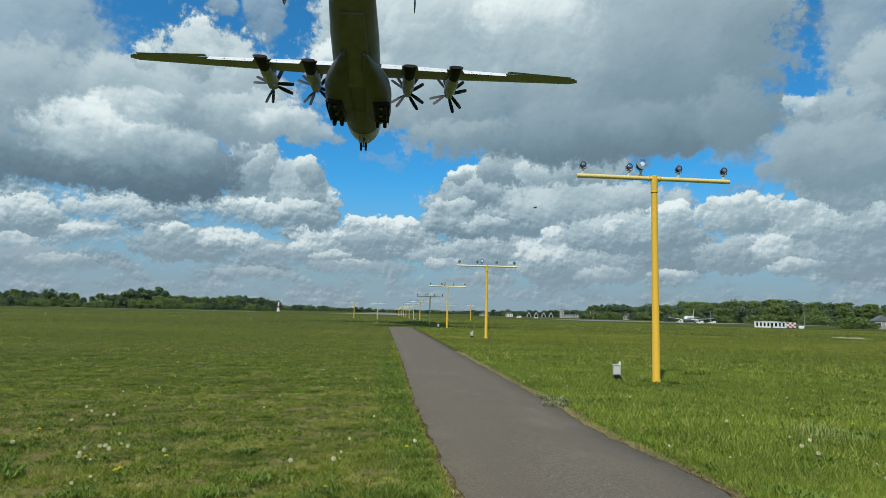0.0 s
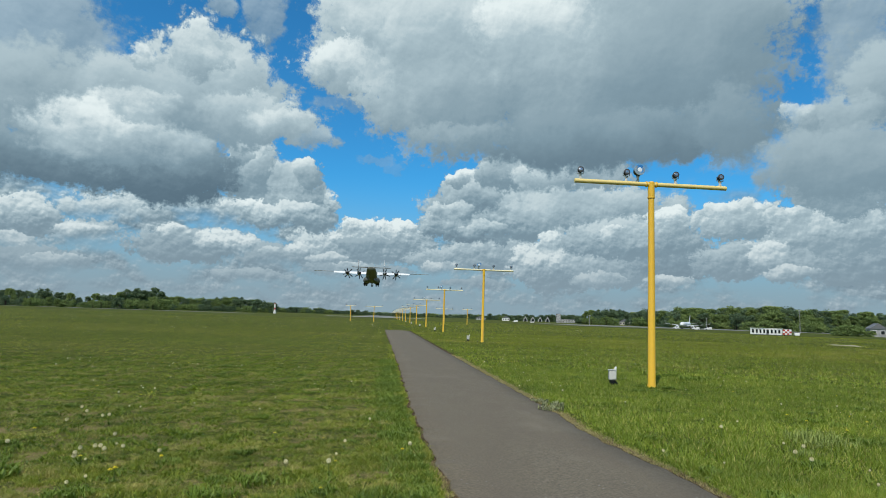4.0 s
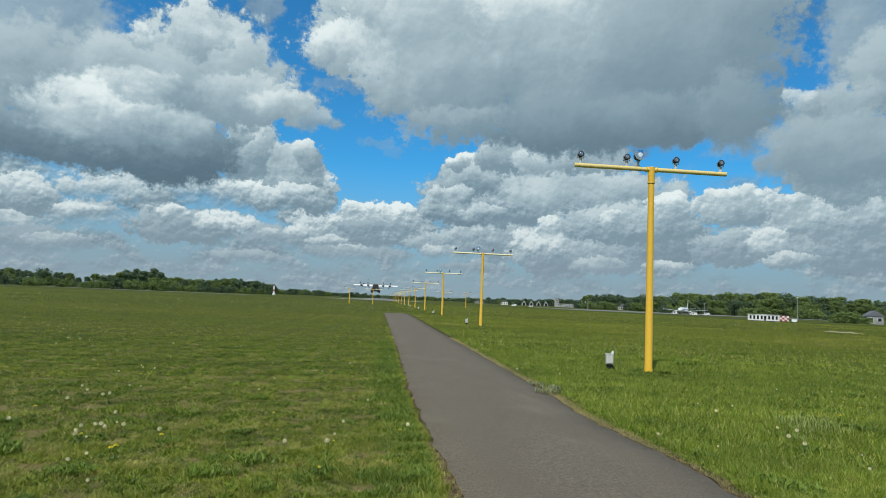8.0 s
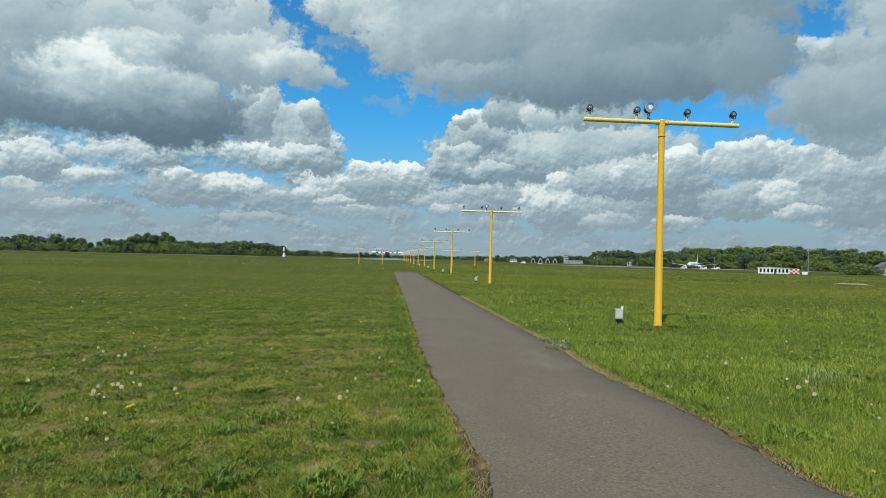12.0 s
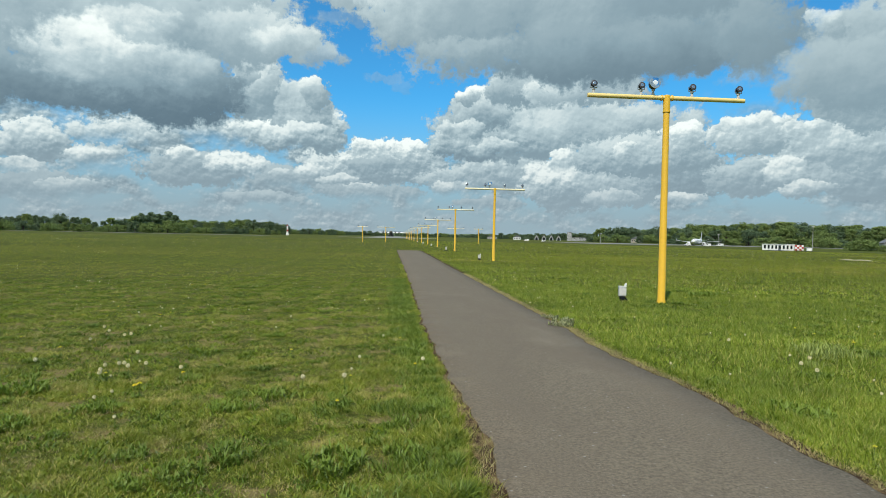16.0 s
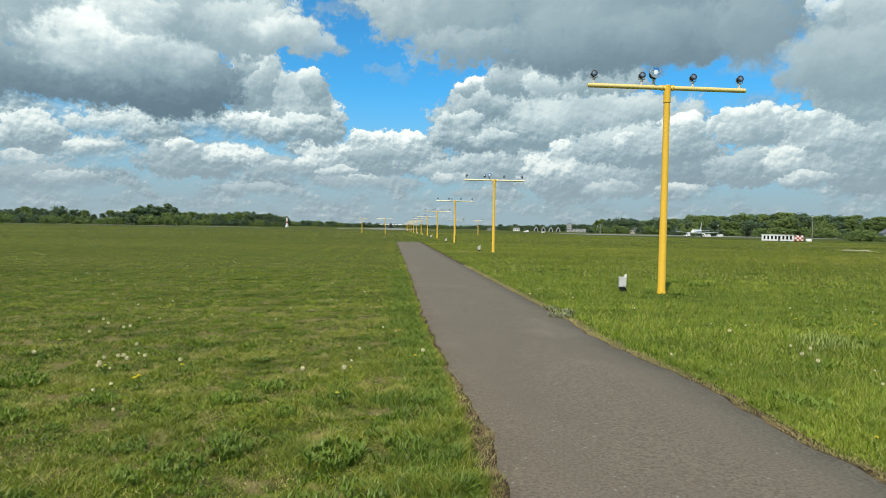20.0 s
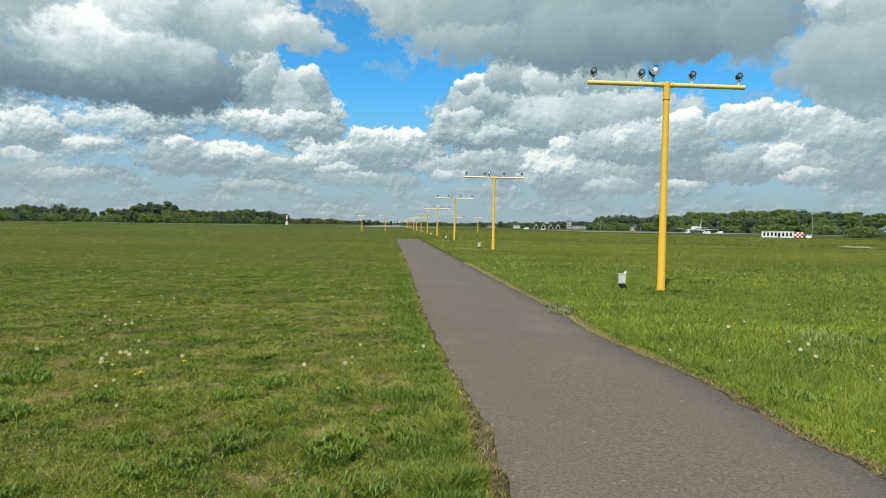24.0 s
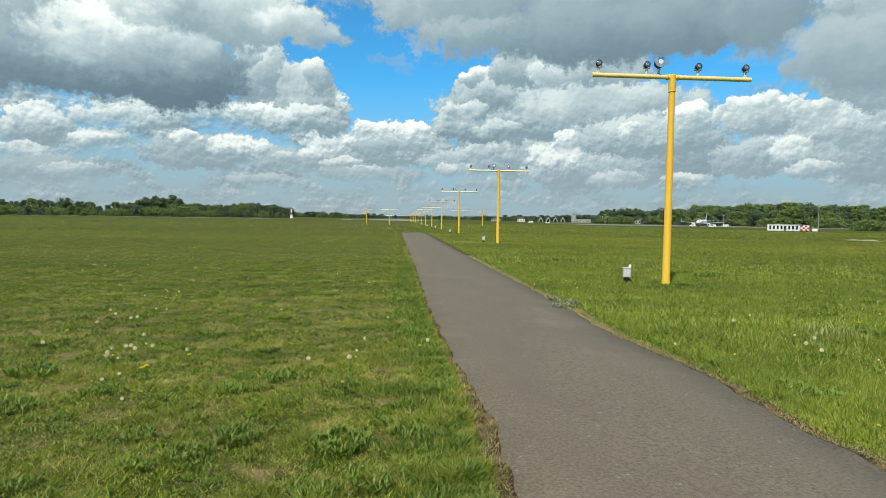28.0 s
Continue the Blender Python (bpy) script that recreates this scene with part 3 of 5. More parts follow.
def smooth01(v, lo, hi):
    t = np.clip((np.asarray(v, float) - lo) / (hi - lo), 0, 1)
    return t * t * (3 - 2 * t)


def land(x, y):
    """Height of the ground: level, with a slight fall towards the apron."""
    x, y = np.asarray(x, float), np.asarray(y, float)
    fall = -1.3 * smooth01(x, 50, 170) * smooth01(y, 90, 230) * (1 - smooth01(np.hypot(x, y), 900, 1800))
    return fall + 0.03 * np.sin(x * 0.21 + 1) * np.sin(y * 0.13) * smooth01(np.abs(x - 2), 25, 60)


def path_left(y):
    y = np.asarray(y, float)
    base = np.interp(y, (-30, 3.9, 4.8, 5.5, 6.3, 7.7, 9.6, 12.7, 23, 40, 76), (0.8, 0.80, 0.84, 0.87, 0.82, 0.75, 0.71, 0.66, 0.70, 0.66, 0.55))
    return base + 0.028 * np.sin(y * 5.1) * np.sin(y * 1.3 + 1) + 0.012 * np.sin(y * 11.7 + 2)


def path_right(y):
    y = np.asarray(y, float)
    base = np.interp(y, (-30, 4.2, 5, 6.2, 7.3, 8.3, 9.2, 10.7, 12.4, 18, 40, 76), (3.5, 3.5, 3.46, 3.53, 3.55, 3.46, 3.34, 3.35, 3.42, 3.40, 3.36, 3.40))
    return base + 0.03 * np.sin(y * 4.3 + 1) * np.sin(y * 1.7) + 0.014 * np.sin(y * 10.1)


# ---- ground, path, runway ----
def build_ground():
    near = np.concatenate([np.arange(0, 60, 3.0), np.arange(60, 300, 12.0), np.arange(300, 1000, 50.0), np.geomspace(1000, 4800, 12)])
    line = np.concatenate([-near[:0:-1], near])
    gx, gy = np.meshgrid(line, line)
    pts = np.stack([gx, gy, land(gx, gy)], -1).reshape(-1, 3)
    k = len(line)
    i = (np.arange(k - 1)[:, None] * k + np.arange(k - 1)[None]).ravel()
    ob = new("ground", raw_mesh("ground", pts, np.stack([i, i + 1, i + k + 1, i + k], 1), GROUND, True))
    tagged(ob, "flat green meadow with dry patches, reaching the horizon", "ground", kind="structure")
    y = np.concatenate([np.arange(-30, 3, 1.0), np.arange(3, 20, 0.08), np.arange(20, 76.2, 0.5)])
    l, r = path_left(y), path_right(y)

    def strip(name, cols, mat, label, category):
        k = len(cols)
        pts = np.stack([np.stack([c, y, np.full_like(y, z)], -1) for c, z in cols], 1).reshape(-1, 3)
        i = (np.arange(len(y) - 1)[:, None] * k + np.arange(k - 1)[None]).ravel()
        ob = new(name, raw_mesh(name, pts, np.stack([i, i + 1, i + k + 1, i + k], 1), mat, True))
        return tagged(ob, label, category, kind="structure")

    strip("path", [(l, -0.02), (l + 0.012, 0.016), (l + 0.5, 0.026), ((l + r) / 2, 0.04), (r - 0.5, 0.026), (r - 0.012, 0.016), (r, -0.02)], ASPHALT,
          "worn grey asphalt path with crumbling edges through the grass", "path")
    wob = 0.05 * np.sin(y * 2.3) + 0.04 * np.sin(y * 6.1 + 1)
    strip("verge", [(l - 0.035 - (0.15 + wob) * np.exp(-((y - 5.2) / 1.5) ** 2) - 0.02 * np.abs(np.sin(y * 3.1)), 0.002), (l + 0.004, 0.008)], SOIL_AND_SHADE, "strip of bare brown soil with painted edge shade along the asphalt path", "verge")
    strip("verge", [(r - 0.004, 0.008), (r + 0.15 + wob * 0.8, 0.002)], SOIL_AND_SHADE, "strip of bare brown soil with painted edge shade along the asphalt path", "verge")
    s = Shape().box((-3, 1225, 0.01), (46, 1450, 0.06))
    tagged(new("runway", s.mesh("runway", FAR_ASPHALT, 0)), "grey asphalt runway far across the meadow", "runway", kind="structure")
    s = Shape().box((-4, 500, 0.014), (76, 40, 0.06))
    tagged(new("runway_end", s.mesh("runway_end", CONCRETE, 0)), "pale concrete turning strip at the runway end", "runway", kind="structure")
    s = Shape().box((340, 555, -1.24), (480, 150, 0.06))
    tagged(new("apron", s.mesh("apron", FAR_ASPHALT, 0)), "grey asphalt apron under the parked airliner", "apron", kind="structure")
    s = Shape().box((-330, 455, 0.012), (480, 36, 0.06))
    tagged(new("perimeter_road", s.mesh("perimeter_road", FAR_ASPHALT, 0)), "narrow grey perimeter road at the meadow's edge", "road", kind="structure")


def build_sand_bank():
    """Low bank of pale sand thrown up in the meadow."""
    n, rings = 14, []
    for k in range(13):
        t = k / 12
        w = 0.5 * math.sin(math.pi * min(1, 0.06 + 0.88 * t)) * (1 + 0.3 * math.sin(7 * t + 1))
        h = 0.15 * math.sin(math.pi * (0.05 + 0.9 * t)) * (1 + 0.25 * math.sin(11 * t))
        rings.append([((t - 0.5) * 4.6, w * math.cos(math.pi * i / (n - 1)), h * math.sin(math.pi * i / (n - 1)) - 0.01) for i in range(n)])
    ob = new("sand_bank", Shape().loft(rings, close=False, caps=False).mesh("sand_bank", SAND, 60))
    ob.matrix_world = pose(53.0, 68.0, 0.0, 0, 0, -75)
    tagged(ob, "low bank of pale bare sand in the meadow", "sand bank", kind="structure")


build_ground()
build_sand_bank()


# ---- approach lights ----
POLE_X, POLE_Y = 7.65, 17.33


def lamp_parts(root, x, z, big=False):
    """One elevated lamp on its stem, facing the approach."""
    stem = part("lamp_stem", Shape().turned((x, 0, z), (x, 0, z + (0.20 if big else 0.16)), ((0, 0.045), (0.3, 0.045), (0.32, 0.032), (0.7, 0.032), (0.72, 0.05), (1, 0.05)), 10), GREY_BOX, root, "pale lamp stem")
    if big:
        s = Shape().turned((x, -0.13, z + 0.335), (x, 0.14, z + 0.295), ((0, 0.145), (0.1, 0.155), (0.2, 0.15), (0.62, 0.13), (0.9, 0.085), (1, 0.04)), 20)
        head = part("flash_lamp", s, BLACK, root, "round flash lamp with a bright lens")
        part("lens", Shape().turned((x, -0.155, z + 0.339), (x, -0.128, z + 0.335), ((0, 0.03), (0.3, 0.09), (0.7, 0.12), (1, 0.13)), 20), FLASH, head)
        part("rim", Shape().turned((x, -0.15, z + 0.338), (x, -0.11, z + 0.332), ((0, 0.13), (0.2, 0.16), (0.8, 0.16), (1, 0.145)), 20), CHROME, head)
    else:
        s = Shape().turned((x, -0.075, z + 0.275), (x, 0.11, z + 0.235), ((0, 0.078), (0.12, 0.088), (0.3, 0.085), (0.7, 0.062), (1, 0.03)), 16)
        head = part("lamp_head", s, BLACK, root, "small round lamp with a metal rim")
        part("lens", Shape().turned((x, -0.092, z + 0.2787), (x, -0.073, z + 0.2745), ((0, 0.02), (0.4, 0.048), (1, 0.068)), 14), LENS, head)
        part("rim", Shape().turned((x, -0.084, z + 0.277), (x, -0.06, z + 0.272), ((0, 0.069), (0.2, 0.091), (0.8, 0.091), (1, 0.082)), 16), LAMP_RIM, head)
        part("bracket", Shape().box((x - 0.096, 0, z + 0.225), (0.01, 0.035, 0.13), 0.003).box((x + 0.096, 0, z + 0.225), (0.01, 0.035, 0.13), 0.003).box((x, 0, z + 0.166), (0.20, 0.04, 0.012), 0.003), STEEL, head)
    return stem


def approach_light(x, y, h, width, lamps, flash, label, bar_paint):
    root = thing("approach_light_pole", pose(x, y, float(land(x, y))), label, "approach light", "row of approach lights")
    part("pole", Shape().turned((0, 0, 0), (0, 0, h - 0.38), ((0, 0.125), (0.012, 0.12), (0.02, 0.108), (1, 0.086)), 24), YELLOW, root, "tapered yellow pole")
    part("collar", Shape().turned((0, 0, h - 0.42), (0, 0, h + 0.075), ((0, 0.092), (0.03, 0.104), (0.09, 0.104), (0.1, 0.098), (0.96, 0.098), (1, 0.085)), 24), YELLOW, root)
    bar = part("crossbar", Shape().turned((-width / 2, 0, h), (width / 2, 0, h), ((0, 0.05), (0.003, 0.064), (0.997, 0.064), (1, 0.05)), 16), bar_paint, root, "long yellow crossbar pipe with sun glint in its paint")
    for side in (-1, 1):
        part("clamp", Shape().turned((side * 0.135, 0, h), (side * 0.165, 0, h), ((0, 0.085), (1, 0.085)), 16), YELLOW, bar)
    for u in lamps:
        lamp_parts(root, u, h + 0.05)
    if flash is not None:
        lamp_parts(root, flash, h + 0.05, True)
    return root


FIVE = "yellow approach light pole with crossbar, four lamps and a flasher"
for i, h in enumerate((5.80, 5.43, 5.10, 4.58, 4.15, 4.10, 4.05, 3.95, 3.8, 3.6, 3.4, 3.2)):
    approach_light(POLE_X, POLE_Y + 30 * i, h, 4.58, (-2.12, -0.75, 0.73, 2.10), -0.40, FIVE, GLINT_YELLOW if i == 0 else GLINT_CREAM)
for u, w in ((-15.4, 2.6), (-9.3, 4.6), (9.3, 4.6), (15.4, 2.6)):
    approach_light(POLE_X - 0.2 + u, POLE_Y + 150, 3.95, w, (-w / 2 + 0.2, w / 2 - 0.2), None, "yellow approach light pole of a wide crossbar with two lamps", GLINT_CREAM)


def light_cabinet(x, y, turn, s=1.0):
    """Small transformer box on a dark post beside each light."""
    root = thing("junction_box", pose(x, y, float(land(x, y)), 0, 0, turn), "small pale grey electrical box on a dark post in grass", "electrical box", "boxes beside the lights")
    part("post", Shape().turned((0, 0, -0.02), (0, 0, 0.16), ((0, 0.055), (0.5, 0.055), (0.55, 0.08), (1, 0.085)), 10), BLACK, root)
    body = part("body", Shape().box((0, 0, 0.29), (0.21 * s, 0.16 * s, 0.27), 0.015), GREY_BOX, root)
    part("door", Shape().box((0, -0.083 * s, 0.29), (0.17 * s, 0.01, 0.22), 0.004), GREY_BOX, body)
    part("lid", Shape().box((0, 0, 0.435), (0.235 * s, 0.185 * s, 0.022), 0.006), GREY_BOX, body)
    part("cable_gland", Shape().turned((0.08, 0, 0.45), (0.10, 0, 0.53), ((0, 0.034), (0.6, 0.034), (1, 0.022)), 10), WALL_WHITE, root)
    part("cable", Shape().tube((0.06, 0.02, 0.15), (0.17, 0.05, 0.0), 0.02, n=8), BLACK, root)


for i in range(6):
    light_cabinet(POLE_X - 1.03, POLE_Y + 30 * i + 0.3, -12 + 6 * i)


# ---- four-engined transport aircraft ----
def airfoil(x, y_lead, chord, z, thick, twist=0.0, n=9):
    """A wing section at x: nose at y_lead, tail chord metres behind."""
    ring = []
    for i in range(n):
        t = i / (n - 1)
        ring.append((t, thick * 2.9 * (0.2969 * math.sqrt(t) - 0.126 * t - 0.3516 * t * t + 0.2843 * t ** 3 - 0.1015 * t ** 4) * 1.7 + 0.004))
    for i in range(n - 2, 0, -1):
        t = i / (n - 1)
        ring.append((t, -thick * 1.6 * (0.2969 * math.sqrt(t) - 0.126 * t - 0.3516 * t * t + 0.2843 * t ** 3 - 0.1015 * t ** 4) * 1.7 - 0.004))
    c, s = math.cos(radians(twist)), math.sin(radians(twist))
    return [(x, y_lead - (t * c - h * s) * chord, z + (h * c - t * s) * chord) for t, h in ring]


def oval(y, rx, rz_up, rz_down, zc, n=28, sq=2.0):
    pts = []
    for i in range(n):
        a = 2 * math.pi * i / n
        c, s = math.cos(a), math.sin(a)
        cx = math.copysign(abs(c) ** (2 / sq), c)
        sz = math.copysign(abs(s) ** (2 / sq), s)
        pts.append((cx * rx, y, zc + sz * (rz_up if s > 0 else rz_down)))
    return pts


def wing_lead(x):
    return 3.4 - abs(x) * 0.075


def wing_chord(x):
    return 7.7 - abs(x) * (7.7 - 2.7) / 32.2


def build_transport():
    root = thing("transport_aircraft", pose(-4.6, 90, 34.2), "big grey four-engined propeller transport plane with twin fins landing", "aircraft")
    # fuselage: nose, barrel and upswept tail
    nose = [oval(y, rx, ru, rd, zc) for y, rx, ru, rd, zc in (
        (26.0, 0.15, 0.15, 0.15, -1.3), (25.6, 0.9, 0.7, 0.8, -1.2), (24.6, 1.6, 1.3, 1.3, -0.9), (23.0, 2.2, 1.9, 1.8, -0.6), (20.5, 2.7, 2.5, 2.4, -0.25), (17.5, 2.95, 2.9, 2.9, 0), (15, 3.0, 3.0, 3.0, 0))]
    part("nose_section", Shape().loft(nose), PLANE_NOSE, root, "pale grey rounded nose with glazed cockpit", smooth=50)
    barrel = [oval(y, 3.0, 3.0, 3.0, 0) for y in (15.02, 10, 5, 0, -5, -9.5)]
    part("fuselage", Shape().loft(barrel), PLANE_SHADED_BELLY, root, "broad grey fuselage barrel", smooth=50)
    tail = [oval(y, rx, ru, rd, zc) for y, rx, ru, rd, zc in (
        (-9.48, 3.0, 3.0, 3.0, 0), (-13, 2.98, 2.95, 2.5, 0.3), (-17, 2.9, 2.75, 1.9, 0.9), (-21, 2.7, 2.45, 1.6, 1.6), (-25, 2.5, 2.0, 1.3, 2.4), (-28.5, 2.3, 1.5, 1.0, 3.1), (-30.8, 2.1, 1.05, 0.75, 3.5), (-31.3, 1.6, 0.7, 0.5, 3.7))]
    part("tail_section", Shape().loft(tail), PLANE_TAIL, root, "upswept grey tail with loading ramp", smooth=50)
    ramp = [[(-1.7 * k, y, z), (1.7 * k, y, z), (1.7 * k, y, z + 0.25), (-1.7 * k, y, z + 0.25)] for y, z, k in ((-9.6, -3.04, 1.0), (-14, -2.2, 1.0), (-19, -0.86, 0.9), (-23.5, 0.42, 0.75))]
    part("loading_ramp", Shape().loft(ramp), PLANE_TAIL, root, "closed loading ramp under the tail", smooth=0)
    for k, x in enumerate((-1.35, -0.45, 0.45, 1.35)):
        part("cockpit_window", Shape().box((x * 1.1, 22.6 - abs(x) * 0.55, 1.42), (0.75, 0.12, 0.5), 0.03, Euler((radians(52), 0, radians(-x * 26))).to_matrix().to_4x4()), GLASS, root)
    # wheel fairings along the belly
    for side in (-1, 1):
        rings = [oval(y, 1.95 * k, 2.1 * k, 1.5 * k, -2.05 + 0.4 * (1 - k), 20, 2.4) for y, k in ((10.5, 0.15), (9, 0.55), (7, 0.85), (4, 1), (-4, 1), (-7.5, 0.95), (-10.5, 0.8), (-14, 0.5), (-17.5, 0.12))]
        rings = [[(x + side * (2.65 - max(0, -y - 6) * 0.12), y, z) for x, y, z in r] for r in rings]
        fairing = part("wheel_fairing", Shape().loft(rings), PLANE_SHADED_BELLY, root, "bulged grey wheel fairing", smooth=50)
        # Solid black block stands for the shade inside the open bay.
        part("gear_bay", Shape().box((side * 3.25, -0.6, -3.62), (2.3, 9.0, 0.62), 0.15), SOOT_AND_SHADE, fairing, "solid black block for the shade of the open wheel bay")
        part("gear_door", Shape().box((side * 4.3, -0.6, -3.75), (0.08, 8.4, 1.0), 0.02), SOOT_AND_SHADE, fairing)
        for y in (2.9, -0.6, -4.1):
            strut = part("main_gear", Shape().turned((side * 3.2, y, -2.9), (side * 3.2, y, -4.15), ((0, 0.26), (0.5, 0.26), (0.52, 0.17), (1, 0.17)), 12).tube((side * 2.6, y, -4.1), (side * 3.8, y, -4.1), 0.12, n=10), STEEL, root, "stout main gear leg")
            for dx in (-0.55, 0.55):
                x = side * 3.2 + dx
                tyre = part("tyre", Shape().turned((x - 0.29, y, -4.08), (x + 0.29, y, -4.08), ((0, 0.36), (0.02, 0.66), (0.2, 0.86), (0.5, 0.89), (0.8, 0.86), (0.98, 0.66), (1, 0.36)), 24), RUBBER, strut)
                part("hub", Shape().turned((x - 0.25, y, -4.08), (x + 0.25, y, -4.08), ((0, 0.2), (0.05, 0.33), (0.95, 0.33), (1, 0.2)), 14), STEEL, strut)
    leg = part("nose_gear", Shape().turned((0, 18.4, -2.5), (0, 18.6, -4.3), ((0, 0.24), (0.45, 0.24), (0.47, 0.14), (1, 0.14)), 12).tube((-0.55, 18.6, -4.2), (0.55, 18.6, -4.2), 0.1, n=10).tube((0, 16.9, -2.6), (0, 18.5, -3.5), 0.09, n=8), STEEL, root, "tall nose gear leg")
    for x in (-0.42, 0.42):
        part("tyre", Shape().turned((x - 0.2, 18.6, -4.22), (x + 0.2, 18.6, -4.22), ((0, 0.3), (0.03, 0.55), (0.25, 0.72), (0.5, 0.74), (0.75, 0.72), (0.97, 0.55), (1, 0.3)), 22), RUBBER, leg)
    for x in (-0.75, 0.75):
        part("nose_gear_door", Shape().box((x, 18.0, -3.2), (0.06, 2.8, 0.9), 0.02), PLANE_NOSE, root)
    # wings
    for side in (-1, 1):
        rings = []
        for a in (0.0, 2.5, 7, 13.5, 21.2, 27, 31.4, 32.2):
            c = wing_chord(a)
            cut = 0.78 if a < 21.3 else 1.0
            tip = 0.55 if a > 32 else 1.0
            rings.append(airfoil(side * a, wing_lead(a) - (1 - tip) * 1.0, c * (cut if a <= 21.2 else 0.86) * tip, 2.85 - 0.004 * a, 0.15 if a < 14 else 0.125))
        if side < 0:
            rings = [list(reversed(r)) for r in rings]
        wing = part("wing", Shape().loft(rings), PLANE_GREY, root, "long straight grey wing", smooth=40)
        # flaps let down between the nacelles, aileron outboard
        for a, b in ((3.05, 5.95), (8.25, 12.4), (14.8, 21.1)):
            sec = []
            for u in (a, b):
                c = wing_chord(u)
                sec.append(airfoil(side * u, wing_lead(u) - c * 0.775, c * 0.37, 2.85 - 0.004 * u + 0.10, 0.09, 33, 7))
            if side < 0:
                sec = [list(reversed(r)) for r in sec]
            part("flap", Shape().loft(sec), PLANE_WHITE, wing, "white lowered wing flap", smooth=40)
        sec = [airfoil(side * u, wing_lead(u) - wing_chord(u) * 0.82, wing_chord(u) * 0.24, 2.85 - 0.004 * u, 0.04, 2, 7) for u in (21.4, 31.0)]
        if side < 0:
            sec = [list(reversed(r)) for r in sec]
        part("aileron", Shape().loft(sec), PLANE_GREY, wing, "grey aileron at rest", smooth=40)
        for u in (5.0, 9.2, 11.6, 16.0, 18.8):
            c = wing_chord(u)
            part("flap_track", Shape().box((side * u, wing_lead(u) - c * 0.78, 2.42), (0.16, 2.2, 0.34), 0.05, Euler((radians(14), 0, 0)).to_matrix().to_4x4()), PLANE_GREY, wing)
        part("wingtip_light", Shape().turned((side * 32.2, wing_lead(32.2) - 0.9, 2.74), (side * 32.45, wing_lead(32.2) - 1.0, 2.74), ((0, 0.12), (0.7, 0.1), (1, 0.03)), 10), GLASS, wing)
    # nacelles
    for x in (-13.6, -7.1, 7.1, 13.6):
        lead = wing_lead(x)
        rings = [oval(y, r, ru, rd, zc, 20) for y, r, ru, rd, zc in ((lead + 4.1, 0.62, 0.62, 0.62, 2.25), (lead + 3.6, 0.82, 0.85, 0.9, 2.25), (lead + 1.5, 0.95, 0.95, 1.1, 2.25), (lead - 1.5, 0.92, 0.8, 1.05, 2.2), (lead - 3.6, 0.8, 0.6, 0.9, 2.2))]
        rings = [[(px + x, py, pz) for px, py, pz in r] for r in rings]
        nac = part("engine_nacelle", Shape().loft(rings), PLANE_NOSE, root, "slim pale engine nacelle", smooth=50)
        rings = [oval(y, r, ru, rd, zc, 18) for y, r, ru, rd, zc in ((lead - 3.58, 0.82, 0.6, 0.92, 2.18), (lead - 5.2, 0.85, 0.55, 0.8, 2.25), (lead - 6.2, 0.95, 0.35, 0.5, 2.3), (lead - 6.9, 1.0, 0.2, 0.25, 2.3))]
        rings = [[(px + x, py, pz) for px, py, pz in r] for r in rings]
        part("exhaust_fairing", Shape().loft(rings), SOOT_AND_SHADE, nac, "soot-black exhaust fairing", smooth=50)
        part("oil_cooler", Shape().loft([[(px + x, py, pz) for px, py, pz in oval(y, 0.5 * k, 0.35 * k, 0.35 * k, 1.25, 12)] for y, k in ((lead + 3.4, 0.7), (lead + 3.0, 1), (lead + 0.5, 0.9), (lead - 1, 0.3))]), PLANE_NOSE, nac, smooth=50)
        part("spinner", Shape().turned((x, lead + 4.1, 2.25), (x, lead + 6.6, 2.25), ((0, 0.6), (0.25, 0.6), (0.55, 0.5), (0.8, 0.32), (0.95, 0.13), (1, 0.02)), 18), PLANE_NOSE, nac, smooth=50)
    # tail surfaces
    for side in (-1, 1):
        sec = [airfoil(side * a, -25.0 - a * 0.16, c, 4.25, 0.11) for a, c in ((0.8, 5.6), (6.7, 4.4), (9.6, 3.7), (10.0, 3.0))]
        if side < 0:
            sec = [list(reversed(r)) for r in sec]
        plane = part("tailplane", Shape().loft(sec), PLANE_TAIL, root, "straight grey tailplane", smooth=40)
        sec = [airfoil(side * a, -30.15 + (a * 0.05 if a < 6 else 0.3), 1.1, 4.2, 0.09, 6) for a, c in ((1.4, 1), (9.2, 1))]
        if side < 0:
            sec = [list(reversed(r)) for r in sec]
        part("elevator", Shape().loft(sec), PLANE_GREY, plane, smooth=40)
        fin = []
        for z, lead, chord in ((-0.5, -26.6, 2.6), (0.1, -26.0, 4.0), (2.0, -25.2, 5.2), (4.3, -25.0, 5.6), (6.6, -25.3, 4.3), (8.0, -25.9, 3.3), (8.3, -26.4, 2.4)):
            ring = airfoil(0, lead, chord, 0, 0.045)
            fin.append([(side * 6.7 + (pz), py, z) for _, py, pz in ring])
        part("fin", Shape().loft(fin), PLANE_TAIL, root, "tall grey tail fin with white rudder", smooth=40)
        blade = [[(side * 6.7 + u, y, z) for u, y in ((-0.09, lead), (0.09, lead), (0.03, lead - c), (-0.03, lead - c))] for z, lead, c in ((0.3, -30.02, 0.5), (2.0, -30.42, 1.0), (4.3, -30.62, 1.1), (6.6, -29.62, 0.9), (8.0, -29.22, 0.6))]
        part("rudder", Shape().loft(blade), PLANE_WHITE, root, "white rudder", smooth=0)
